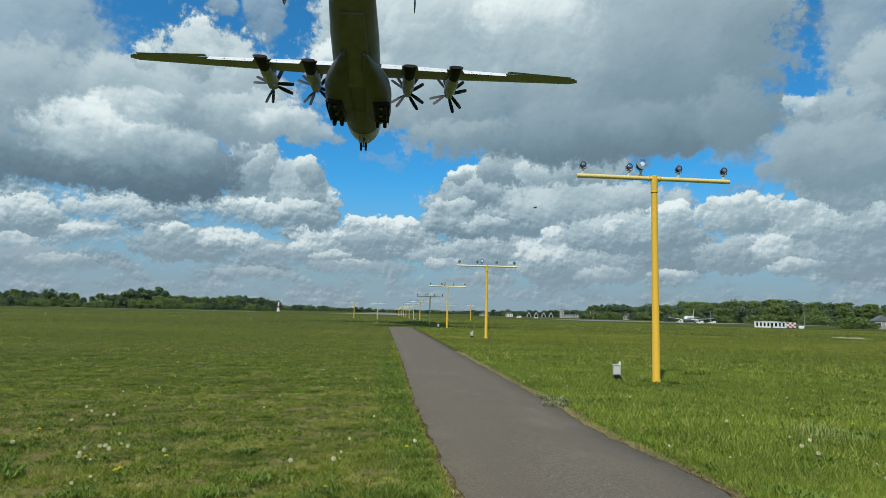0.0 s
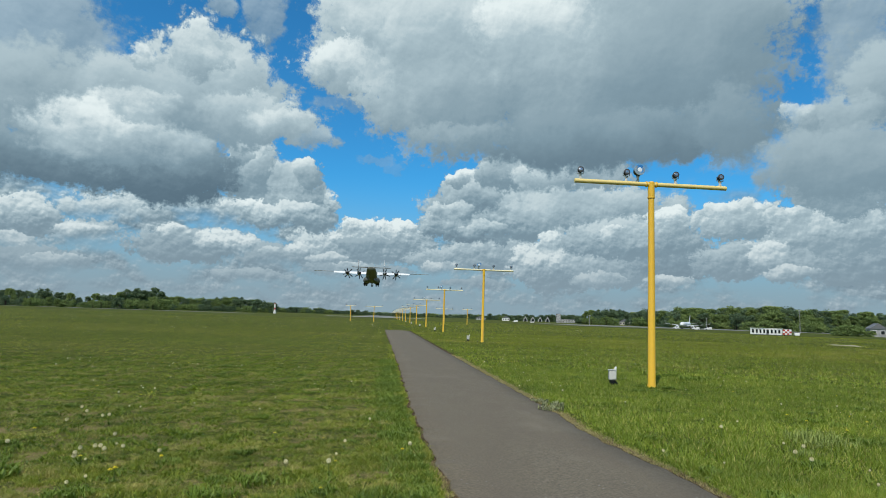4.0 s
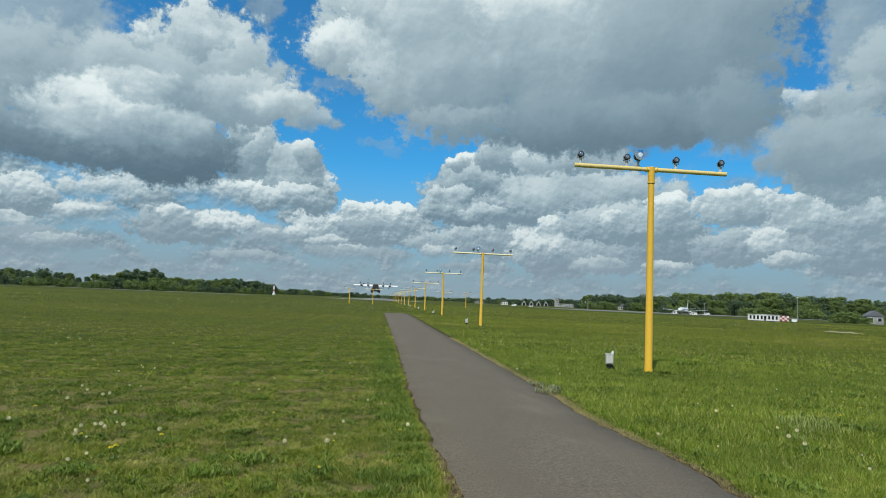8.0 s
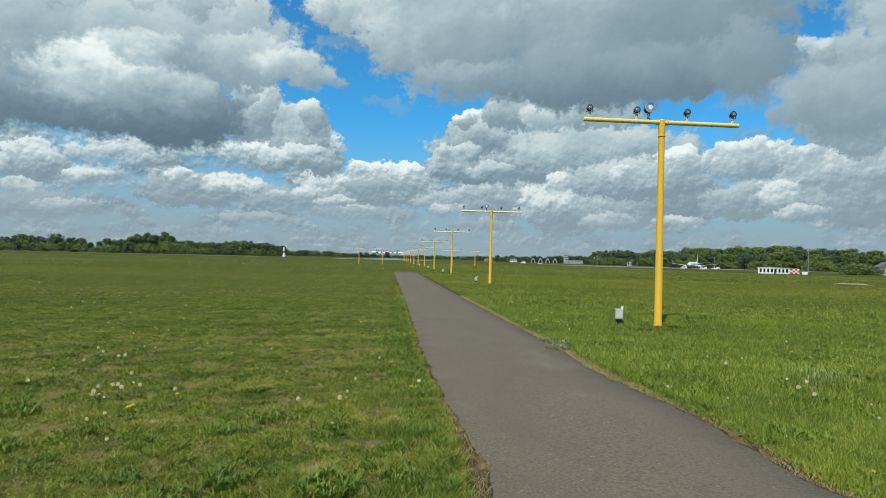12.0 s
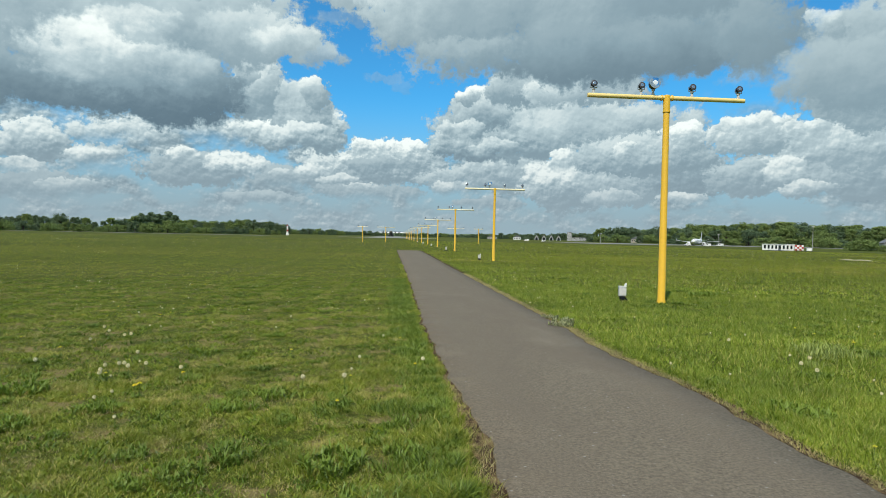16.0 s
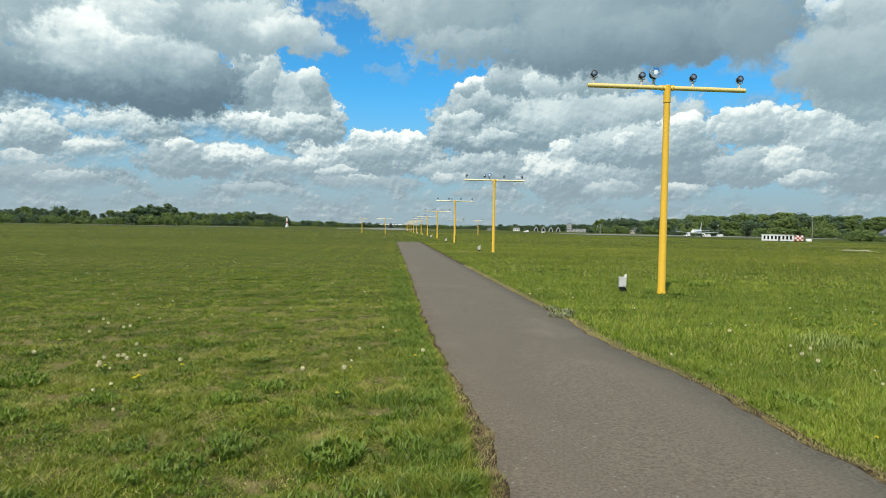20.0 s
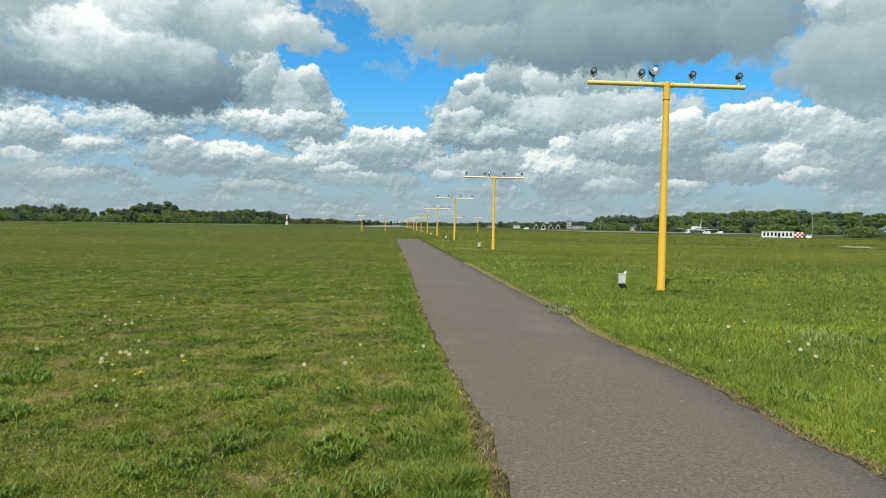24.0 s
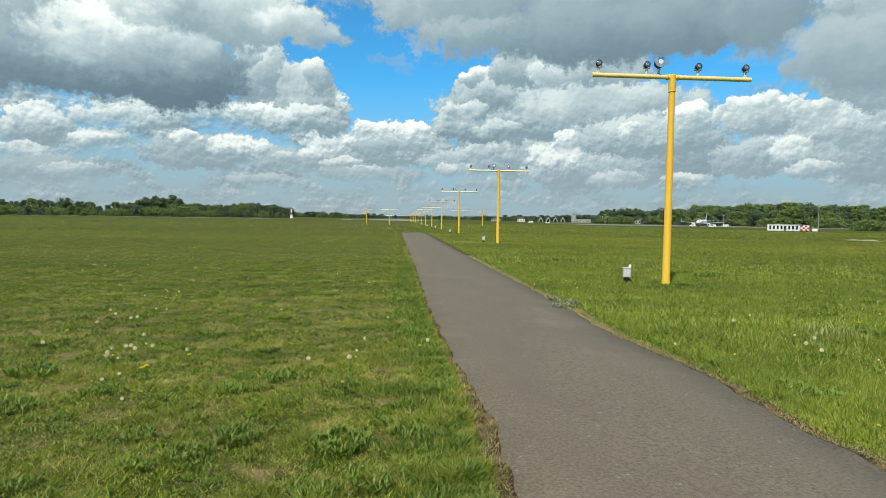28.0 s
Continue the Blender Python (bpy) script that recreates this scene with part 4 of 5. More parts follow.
    part("wing_root_fairing", Shape().loft([oval(y, 2.2 * k, 1.0 * k, 0.6, 2.75, 18) for y, k in ((6.5, 0.2), (4.5, 0.8), (1, 1), (-4, 1), (-7.5, 0.7), (-9, 0.15))]), PLANE_WHITE, root, smooth=50)
    # propellers: two counter-turning rows of four blades to each engine
    props = []
    sec = []
    for s, w, tw in ((0.45, 0.42, 62), (0.9, 0.58, 46), (1.7, 0.62, 34), (2.6, 0.56, 26), (3.02, 0.46, 23), (3.12, 0.2, 22)):
        c, d = math.cos(radians(tw)) * w / 2, math.sin(radians(tw)) * w / 2
        sec.append([(-c, -d, s), (-c * 0.2 + 0.02, -d * 0.2 + 0.03, s), (c, d, s), (c * 0.2 - 0.02, d * 0.2 - 0.03, s)])
    blade = Shape().loft(sec).mesh("blade", BLADE, 60)
    hub = Shape().turned((0, -0.2, 0), (0, 0.2, 0), ((0, 0.56), (0.1, 0.62), (0.9, 0.62), (1, 0.56)), 16).mesh("propeller_hub", PLANE_NOSE, 40)
    for k, x in enumerate((-13.6, -7.1, 7.1, 13.6)):
        for row, dy in ((0, 4.35), (1, 5.15)):
            at = pose(x, wing_lead(x) + dy, 2.25)
            prop = part("propeller", hub, PLANE_NOSE, root, "four-bladed black propeller", at)
            for b in range(4):
                part("blade", blade, BLADE, prop, "", pose(0, 0, 0, 0, 90 * b, 0))
            props.append((prop, x, wing_lead(x) + dy, (17 * k + 23 * row) % 90, 1 if row else -1))
    return root, props


transport, propellers = build_transport()


# ---- far side of the field ----
def polar(az, d):
    """Ground point at an azimuth (degrees right of the y axis) and distance."""
    x, y = d * math.sin(radians(az)), d * math.cos(radians(az))
    return x, y, float(land(x, y))


def build_airliner():
    x, y, z = polar(26.55, 545)
    root = thing("parked_airliner", pose(x, y, z, 0, 0, 143), "white twin-engined airliner parked on the far apron", "airliner")
    body = [[(px, py, pz + 3.6) for px, py, pz in oval(yy, r, r, r * rd, zc, 18)] for yy, r, rd, zc in (
        (18.6, 0.1, 1, -0.5), (18.2, 0.6, 1, -0.45), (17, 1.3, 1, -0.25), (15, 1.85, 1, -0.05), (13, 1.98, 1, 0), (-6, 1.98, 1, 0), (-11, 1.6, 0.9, 0.35), (-15, 0.95, 0.9, 0.8), (-18.6, 0.2, 1, 1.1))]
    part("fuselage", Shape().loft(body), PLANE_WHITE, root, smooth=50)
    for side in (-1, 1):
        sec = [[(px, py, pz) for px, py, pz in airfoil(side * a, lead, c, zz, 0.11)] for a, lead, c, zz in ((1.0, 5.4, 6.4, 2.5), (6, 2.6, 4.1, 2.95), (16.2, -3.2, 1.6, 3.9), (17.0, -3.9, 1.2, 4.0))]
        if side < 0:
            sec = [list(reversed(r)) for r in sec]
        wing = part("wing", Shape().loft(sec), PLANE_WHITE, root, smooth=40)
        tip = [[(side * (17.0 + o) + pz, py, zz) for _, py, pz in airfoil(0, lead, c, 0, 0.08)] for zz, o, lead, c in ((3.95, 0, -3.9, 1.3), (5.2, 0.35, -4.8, 0.9), (6.3, 0.5, -5.5, 0.5))]
        part("winglet", Shape().loft(tip), PLANE_WHITE, wing, smooth=40)
        eng = part("engine", Shape().turned((side * 5.7, 6.2, 1.7), (side * 5.7, 1.8, 1.75), ((0, 0.95), (0.06, 1.08), (0.3, 1.12), (0.7, 0.95), (1, 0.55)), 18), PLANE_WHITE, root, smooth=50)
        # Black disc stands for the dark inside of the intake.
        part("intake", Shape().turned((side * 5.7, 6.23, 1.7), (side * 5.7, 6.1, 1.7), ((0, 0.3), (0.4, 0.88), (1, 0.9)), 16), SOOT_AND_SHADE, eng)
        sec = [airfoil(side * a, lead, c, zz, 0.09) for a, lead, c, zz in ((0.4, -13.6, 3.4, 4.5), (6.2, -16.6, 1.5, 5.1))]
        if side < 0:
            sec = [list(reversed(r)) for r in sec]
        part("tailplane", Shape().loft(sec), PLANE_WHITE, root, smooth=40)
        leg = part("main_gear", Shape().tube((side * 3.6, -0.6, 0.5), (side * 3.4, -0.6, 2.5), 0.14, n=8), STEEL, root)
        for o in (-0.35, 0.35):
            part("tyre", Shape().turned((side * 3.6 + o - 0.17, -0.6, 0.56), (side * 3.6 + o + 0.17, -0.6, 0.56), ((0, 0.3), (0.2, 0.54), (0.5, 0.57), (0.8, 0.54), (1, 0.3)), 14), RUBBER, leg)
    part("fin", Shape().loft([[(pz, py, zz) for _, py, pz in airfoil(0, lead, c, 0, 0.08)] for zz, lead, c in ((5.2, -10.6, 6.2), (6.2, -12.4, 5.0), (11.4, -16.9, 2.2), (11.7, -17.3, 1.8))]), PLANE_WHITE, root, smooth=40)
    leg = part("nose_gear", Shape().tube((0, 13.2, 0.4), (0, 13.0, 2.1), 0.11, n=8), STEEL, root)
    part("tyre", Shape().turned((-0.3, 13.2, 0.4), (0.3, 13.2, 0.4), ((0, 0.2), (0.15, 0.38), (0.4, 0.38), (0.5, 0.2), (0.6, 0.38), (0.85, 0.38), (1, 0.2)), 14), RUBBER, leg)
    for k in range(24):
        for side in (-1, 1):
            part("cabin_window", Shape().box((side * 1.95, 11.5 - k * 0.95, 4.0), (0.08, 0.26, 0.36), 0.03), GLASS, root)
    part("cockpit_window", Shape().box((0, 16.3, 4.55), (1.9, 0.9, 0.35), 0.1, Euler((radians(-38), 0, 0)).to_matrix().to_4x4()), GLASS, root)


def build_van(az, d, turn, mat, label, length=4.8, h=2.1):
    x, y, z = polar(az, d)
    root = thing("service_van", pose(x, y, z, 0, 0, turn), label, "van", "vehicles on the apron")
    w = 1.9
    prof = [(-length / 2, 0.35), (length / 2 - 0.1, 0.35), (length / 2, 0.9), (length / 2 - 0.9, 1.1), (length / 2 - 1.6, h - 0.05), (length / 2 - 2.0, h), (-length / 2 + 0.1, h), (-length / 2, h - 0.2)]
    rings = [[(sx * (w / 2 - i), py, pz) for py, pz in prof] for sx, i in ((-1, 0.0), (1, 0.0))]
    body = part("body", Shape().loft([list(r) for r in rings]), mat, root)
    part("windscreen", Shape().box((0, length / 2 - 1.2, (h + 1.05) / 2), (w - 0.25, 0.06, h - 1.25), 0.02, Euler((radians(34), 0, 0)).to_matrix().to_4x4()), GLASS, body)
    for sx in (-1, 1):
        part("side_window", Shape().box((sx * (w / 2 + 0.005), length / 2 - 2.3, h - 0.5), (0.02, 0.9, 0.55), 0.008), GLASS, body)
        for yy in (-length / 2 + 0.9, length / 2 - 0.95):
            part("wheel", Shape().turned((sx * (w / 2 - 0.2), yy, 0.34), (sx * (w / 2 + 0.02), yy, 0.34), ((0, 0.2), (0.1, 0.33), (0.9, 0.34), (1, 0.2)), 14), RUBBER, root)


def build_cabin():
    """Row of site cabins with a chequered end."""
    x0, y0, z0 = polar(32.75, 300)
    root = thing("airfield_cabin", pose(x0, y0, z0, 0, 0, -33), "long low white cabin with dark windows on the far grass", "cabin")
    L = 12.0
    part("wall", Shape().box((-0.95, 0, 1.5), (L, 3.0, 2.5), 0.04), WALL_WHITE, root, "white panelled wall")
    part("roof", Shape().box((-0.95, 0, 2.83), (L + 0.4, 3.4, 0.16), 0.04), WALL_WHITE, root)
    part("plinth", Shape().box((-0.95, 0, 0.14), (L - 0.4, 2.7, 0.28), 0.02), ROOF, root)
    for k in range(8):
        u = -0.95 - L / 2 + 1.1 + k * (L - 2.2) / 7
        win = part("window", Shape().box((u, -1.51, 1.65), (0.86, 0.06, 1.6), 0.015), WALL_WHITE, root)
        part("pane", Shape().box((u, -1.545, 1.65), (0.72, 0.03, 1.46), 0.008), GLASS, win)
    part("door", Shape().box((-1.5 + 1.1, -1.52, 1.3), (0.9, 0.07, 2.0), 0.015), ROOF, root, "grey door")
    root2 = thing("chequered_trailer", pose(x0 + 5.2 * math.cos(radians(-33)), y0 + 5.2 * math.sin(radians(-33)), z0, 0, 0, -33), "red and white chequered trailer beside the white cabin", "trailer")
    part("body", Shape().box((1.6, 0, 1.5), (3.2, 2.4, 2.3), 0.04), WALL_WHITE, root2)
    for i in range(4):
        for j in range(3):
            if (i + j) % 2 == 0:
                part("red_panel", Shape().box((0.4 + 0.8 * i, -1.212, 0.75 + 0.75 * j), (0.78, 0.03, 0.73), 0.005), RED, root2)
    for u in (0.7, 2.5):
        part("wheel", Shape().turned((u, -1.2, 0.35), (u, -0.95, 0.35), ((0, 0.2), (0.1, 0.35), (0.9, 0.35), (1, 0.2)), 14), RUBBER, root2)


def build_house(name, az, d, w, dep, h, roof, wall, label, category, cols, turn=0.0, rows=1, flat=False):
    x, y, z = polar(az, d)
    root = thing(name, pose(x, y, z, 0, 0, -az + turn), label, category)
    part("wall", Shape().box((0, 0, h / 2), (w, dep, h), 0.03), wall, root)
    if flat:
        part("roof", Shape().box((0, 0, h + 0.15), (w + 0.5, dep + 0.5, 0.3), 0.05), ROOF, root)
    else:
        e = 0.4
        ring = lambda yy: [(-w / 2 - e, yy, h - 0.15), (w / 2 + e, yy, h - 0.15), (w / 2 + e, yy, h + 0.05), (0, yy, h + roof), (-w / 2 - e, yy, h + 0.05)]
        part("roof", Shape().loft([ring(-dep / 2 - e), ring(dep / 2 + e)]), ROOF, root, smooth=0)
    for r in range(rows):
        for k in range(cols):
            u = (k + 0.5) / cols * w - w / 2
            zz = (r + 0.55) * h / rows
            win = part("window", Shape().box((u, -dep / 2 - 0.01, zz), (w / cols * 0.55, 0.08, h / rows * 0.5), 0.02), WALL_WHITE, root)
            part("pane", Shape().box((u, -dep / 2 - 0.06, zz), (w / cols * 0.45, 0.04, h / rows * 0.42), 0.01), GLASS, win)
    return root


def build_shelter(az, d):
    """Tall white gable, open to the field."""
    x, y, z = polar(az, d)
    root = thing("gabled_hall", pose(x, y, z, 0, 0, -az), "white steep-gabled hall in a row beyond the runway", "hall", "gabled halls")
    ring = lambda yy: [(-4.2, yy, 0), (4.2, yy, 0), (3.6, yy, 3.6), (0, yy, 9.5), (-3.6, yy, 3.6)]
    part("wall", Shape().loft([ring(-6), ring(6)]), WALL_GREY, root, smooth=0)
    part("door", Shape().loft([[(-2.3, yy, 0.05), (2.3, yy, 0.05), (1.9, yy, 3.6), (0, yy, 6.4), (-1.9, yy, 3.6)] for yy in (-6.12, -6.0)]), GLASS, root, "dark glazed gable", smooth=0)


def build_mast(az, d, h, label="thin grey lighting mast behind the field"):
    x, y, z = polar(az, d)
    root = thing("light_mast", pose(x, y, z, 0, 0, -az), label, "mast", "masts across the field")
    part("pole", Shape().turned((0, 0, 0), (0, 0, h), ((0, 0.24), (0.5, 0.18), (1, 0.11)), 10), WALL_GREY, root)
    part("platform", Shape().box((0, 0, h), (1.6, 0.3, 0.25), 0.04), STEEL, root)
    for u in (-0.55, 0, 0.55):
        part("floodlight", Shape().box((u, -0.25, h + 0.3), (0.42, 0.3, 0.36), 0.05), GREY_BOX, root)


def build_marker():
    """Red and white banded mast at the edge of the field."""
    x, y, z = polar(-9.3, 600)
    root = thing("banded_tower", pose(x, y, z), "slim red and white banded marker tower by the runway", "tower")
    for k in range(5):
        part("band", Shape().turned((0, 0, 1.8 * k), (0, 0, 1.8 * k + 1.8), ((0, 0.95 - 0.05 * k), (1, 0.92 - 0.05 * k)), 12), (WALL_WHITE, RED)[k in (2,)], root)
    part("cabin", Shape().box((0, 0, 0.9), (2.6, 2.6, 1.8), 0.08), WALL_WHITE, root)
    part("cap", Shape().turned((0, 0, 9.0), (0, 0, 9.7), ((0, 0.95), (0.3, 0.95), (0.32, 0.3), (1, 0.25)), 12), RED, root)


build_airliner()
build_van(27.3, 470, 70, WALL_WHITE, "white service van near the parked airliner")
build_van(28.25, 520, 95, WALL_WHITE, "long white van near the parked airliner", 5.6, 2.2)
build_van(25.75, 500, 80, WALL_WHITE, "small white van in front of the airliner's wing", 4.4, 1.9)
build_van(34.72, 297, -30, WALL_WHITE, "white car parked at the end of the cabin", 4.2, 1.4)
build_van(12.1, 640, 80, WALL_WHITE, "white van driving beyond the runway", 5.2, 2.2)
build_van(13.6, 640, 80, WALL_WHITE, "small white car beyond the runway", 4.0, 1.5)
build_cabin()
build_house("shed", 39.9, 420, 8, 6, 4.5, 3.0, WALL_GREY, "small grey gabled shed at the meadow's edge", "shed", 2, 20)
build_house("arched_hangar", 11.25, 1150, 13, 12, 5, 3.5, WALL_WHITE, "pale hangar with a pitched roof beyond the runway", "hangar", 3)
for az in (13.0, 13.65, 14.3, 14.95):
    build_shelter(az, 1150)
build_house("control_tower", 15.9, 1130, 8, 8, 15, 2, WALL_GREY, "grey terminal tower with rows of windows", "tower", 4, 0, 5, True)
build_house("terminal", 16.75, 1130, 24, 14, 6, 2, WALL_GREY, "long low grey terminal building with windows", "terminal", 9, 0, 2, True)
build_house("house", 18.2, 1000, 12, 9, 5, 4.5, WALL_WHITE, "white house with a dark pitched roof among trees", "house", 3)
build_house("house", 21.6, 900, 14, 9, 5, 4.0, WALL_TAN, "sand-coloured house with a dark roof among trees", "house", 4)
build_house("house", 9.0, 1200, 18, 12, 4, 3.0, WALL_GREY, "grey low building beyond the runway's end", "house", 5)
build_mast(18.6, 560, 8.5, "thin red and white mast at the apron's edge")
build_mast(34.95, 480, 14.5)
build_mast(28.15, 640, 10.0)
build_marker()


# ---- trees ----
def crown_mesh(name, seed, h, wide, mat, bottom, leaves=3200, size=0.3):
    """A crown of many small leaf clumps on uneven lobes."""
    r = np.random.default_rng(seed)
    k = 36
    lobes = []
    for i in range(k):
        t = r.uniform(0, 1)
        zz = h * (bottom + (0.93 - bottom) * t)
        rad = wide * 0.5 * (0.35 + 0.65 * math.sin(math.pi * min(1, 0.22 + 0.72 * t))) * r.uniform(0.25, 0.8)
        a = r.uniform(0, 2 * math.pi)
        lobes.append((math.cos(a) * rad, math.sin(a) * rad, zz, r.uniform(0.10, 0.19) * wide))
    L = np.array(lobes)
    pick = r.integers(0, k, leaves)
    d = r.normal(size=(leaves, 3))
    d /= np.linalg.norm(d, axis=1)[:, None]
    c = L[pick, :3] + d * (L[pick, 3] * r.uniform(0.2, 1.05, leaves) ** 0.6)[:, None] * np.array([1, 1, 0.85])
    c[:, 2] = np.maximum(c[:, 2], h * bottom * 0.7)
    u = r.normal(size=(leaves, 3)) + d * 0.2
    u /= np.linalg.norm(u, axis=1)[:, None]
    v = np.cross(u, d + 0.3 * r.normal(size=(leaves, 3)))
    v /= np.linalg.norm(v, axis=1)[:, None]
    s = size * r.uniform(0.6, 1.5, leaves)[:, None]
    w = np.cross(u, v)
    pts = np.stack([c - u * s, c + v * s * 0.7, c + u * s, c - v * s * 0.7 + w * s * 0.3], 1).reshape(-1, 3)
    return raw_mesh(name, pts, np.arange(leaves * 4).reshape(-1, 4), mat)


def trunk_shape(h, seed):
    r = random.Random(seed)
    s = Shape()
    s.turned((0, 0, -0.2), (r.uniform(-0.3, 0.3), r.uniform(-0.3, 0.3), h * 0.75), ((0, 0.42), (0.05, 0.32), (0.5, 0.22), (1, 0.06)), 8)
    for k in range(6):
        a, z = r.uniform(0, 6.28), h * r.uniform(0.25, 0.6)
        b = h * r.uniform(0.18, 0.3)
        s.turned((0, 0, z), (math.cos(a) * b, math.sin(a) * b, z + b * 0.9), ((0, 0.12), (1, 0.03)), 5)
    return s


def build_trees():
    kinds = []
    for k, (h, w, mat, bottom, label, name) in enumerate((
            (12, 9.5, LEAF_DARK, 0.14, "broad dark green deciduous tree in the far wood", "tree"), (12, 8.0, LEAF_FRESH, 0.10, "fresh green deciduous tree in the far wood", "tree"),
            (12, 11.5, LEAF_DARK, 0.08, "wide dark green tree at the meadow's edge", "tree"), (12, 10.5, LEAF_FRESH, 0.06, "wide light green tree at the meadow's edge", "tree"),
            (12, 6.8, LEAF_DARK, 0.12, "tall narrow dark tree in the far wood", "tree"), (4, 6.5, LEAF_FRESH, 0.02, "low light green bush before the wood", "bush"),
            (4, 5.8, LEAF_DARK, 0.02, "low dark green bush before the wood", "bush"))):
        kinds.append((h, crown_mesh("crown", 40 + k, h, w, mat, bottom, 3600 if h > 5 else 1500, 0.30 if h > 5 else 0.2), trunk_shape(h, k).mesh("trunk", BARK, 40), label, name))

    def plant(kind, x, y, height, turn):
        h, crown, trunk, label, name = kinds[kind]
        root = thing(name, pose(x, y, float(land(x, y)), 0, 0, turn), label, name, "woods round the airfield")
        k = height / h
        for nm, me in (("crown", crown), ("trunk", trunk)):
            o = part(nm, me, None, root)
            o.scale = (k * 1.3, k * 1.3, k)

    r = random.Random(11)
    left = ((-36, 0.8), (-29.8, 0.86), (-28.7, 0.99), (-26.6, 0.94), (-25.8, 0.71), (-24.6, 0.75), (-24.3, 0.59), (-22.6, 0.82), (-21.8, 0.94), (-20.2, 1.23), (-18.5, 1.24), (-18.15, 0.78), (-16, 0.75), (-14.7, 0.84), (-12.2, 0.91), (-10, 0.78), (-9, 0.51), (-6, 0.44), (-4, 0.39), (3, 0.30), (8, 0.3))
    right = ((8, 0.30), (12.7, 0.37), (15.6, 0.50), (17.6, 0.44), (18.7, 0.8), (19.3, 0.91), (21.3, 0.93), (22.3, 0.75), (23.3, 1.02), (24.2, 0.91), (25.4, 1.04), (26.2, 1.31), (27.6, 1.23), (29.5, 1.34), (30.6, 1.5), (31.7, 1.35), (32.8, 1.55), (34.7, 1.41), (36.6, 1.45), (38.2, 1.29), (44, 1.2))

    def line(table, a0, a1, dist, step, kinds_used, share, jit=0.12):
        a = a0
        xs, ys = [q[0] for q in table], [q[1] for q in table]
        while a < a1:
            d = dist(a) * r.uniform(0.97, 1.06)
            top = 1.76 + d * math.tan(radians(float(np.interp(a, xs, ys)))) * share
            x, y, z = polar(a, d)
            plant(r.choice(kinds_used), x, y, max(3.0, (top - z) * 1.22 * r.uniform(1 - jit, 1 + jit * 0.35)), r.uniform(0, 360))
            a += step * r.uniform(0.75, 1.25)

    line(left, -36, -18.2, lambda a: 560, 0.5, (0, 1, 2, 4), 1.0, 0.2)
    line(left, -36, -18.2, lambda a: 500, 0.6, (1, 3, 5, 5, 6), 0.5, 0.3)
    line(left, -18.2, -9.2, lambda a: 760, 0.38, (0, 1, 2, 3), 1.0)
    line(left, -18.2, -9.2, lambda a: 700, 0.55, (5, 6, 3), 0.4, 0.3)
    line(left, -9.2, 8, lambda a: 2030, 0.24, (2, 5, 6, 2, 6), 0.78, 0.4)
    line(right, 8, 17.8, lambda a: 1300, 0.26, (2, 5, 6, 2, 6), 0.9, 0.35)
    line(right, 17.8, 25, lambda a: 950, 0.36, (0, 2, 2, 1), 1.0)
    line(right, 17.8, 25, lambda a: 880, 0.55, (5, 6, 2), 0.5, 0.3)
    line(right, 24.8, 44, lambda a: 760, 0.42, (0, 1, 1, 2, 3), 0.93)
    line(right, 24.8, 44, lambda a: 700, 0.5, (1, 3, 1, 0), 0.66, 0.2)
    line(right, 24.8, 44, lambda a: 670, 0.9, (5, 6), 0.28, 0.3)
    for az, d, h in ((38.1, 400, 6.6), (38.7, 405, 5.2), (37.6, 410, 5.0), (39.5, 405, 3.6)):
        x, y, z = polar(az, d)
        plant(5, x, y, h, az * 20)


def build_ridge():
    """Low wooded rise that closes the distance all round."""
    az = np.arange(-180, 180.1, 0.5)
    r = np.random.default_rng(3)
    h = 12 + 3 * np.sin(np.radians(az * 3)) + 2.5 * np.convolve(r.normal(size=len(az)), np.ones(5) / 5, "same") + 1.2 * r.normal(size=len(az))
    h[-1] = h[0]
    rows = []
    for k, d in ((0.0, 2350), (0.75, 2380), (1.0, 2450), (0.85, 2700), (0.0, 2900)):
        rows.append(np.stack([d * np.sin(np.radians(az)), d * np.cos(np.radians(az)), np.maximum(h * k, -0.2)], -1))
    pts = np.stack(rows, 1).reshape(-1, 3)
    n, c = len(az), 5
    i = (np.arange(n - 1)[:, None] * c + np.arange(c - 1)[None]).ravel()
    ob = new("backdrop", raw_mesh("backdrop", pts, np.stack([i, i + 1, i + c + 1, i + c], 1), LEAF_DARK, True))
    tagged(ob, "low dark wooded rise along the horizon", "woods", kind="structure")


build_trees()
build_ridge()


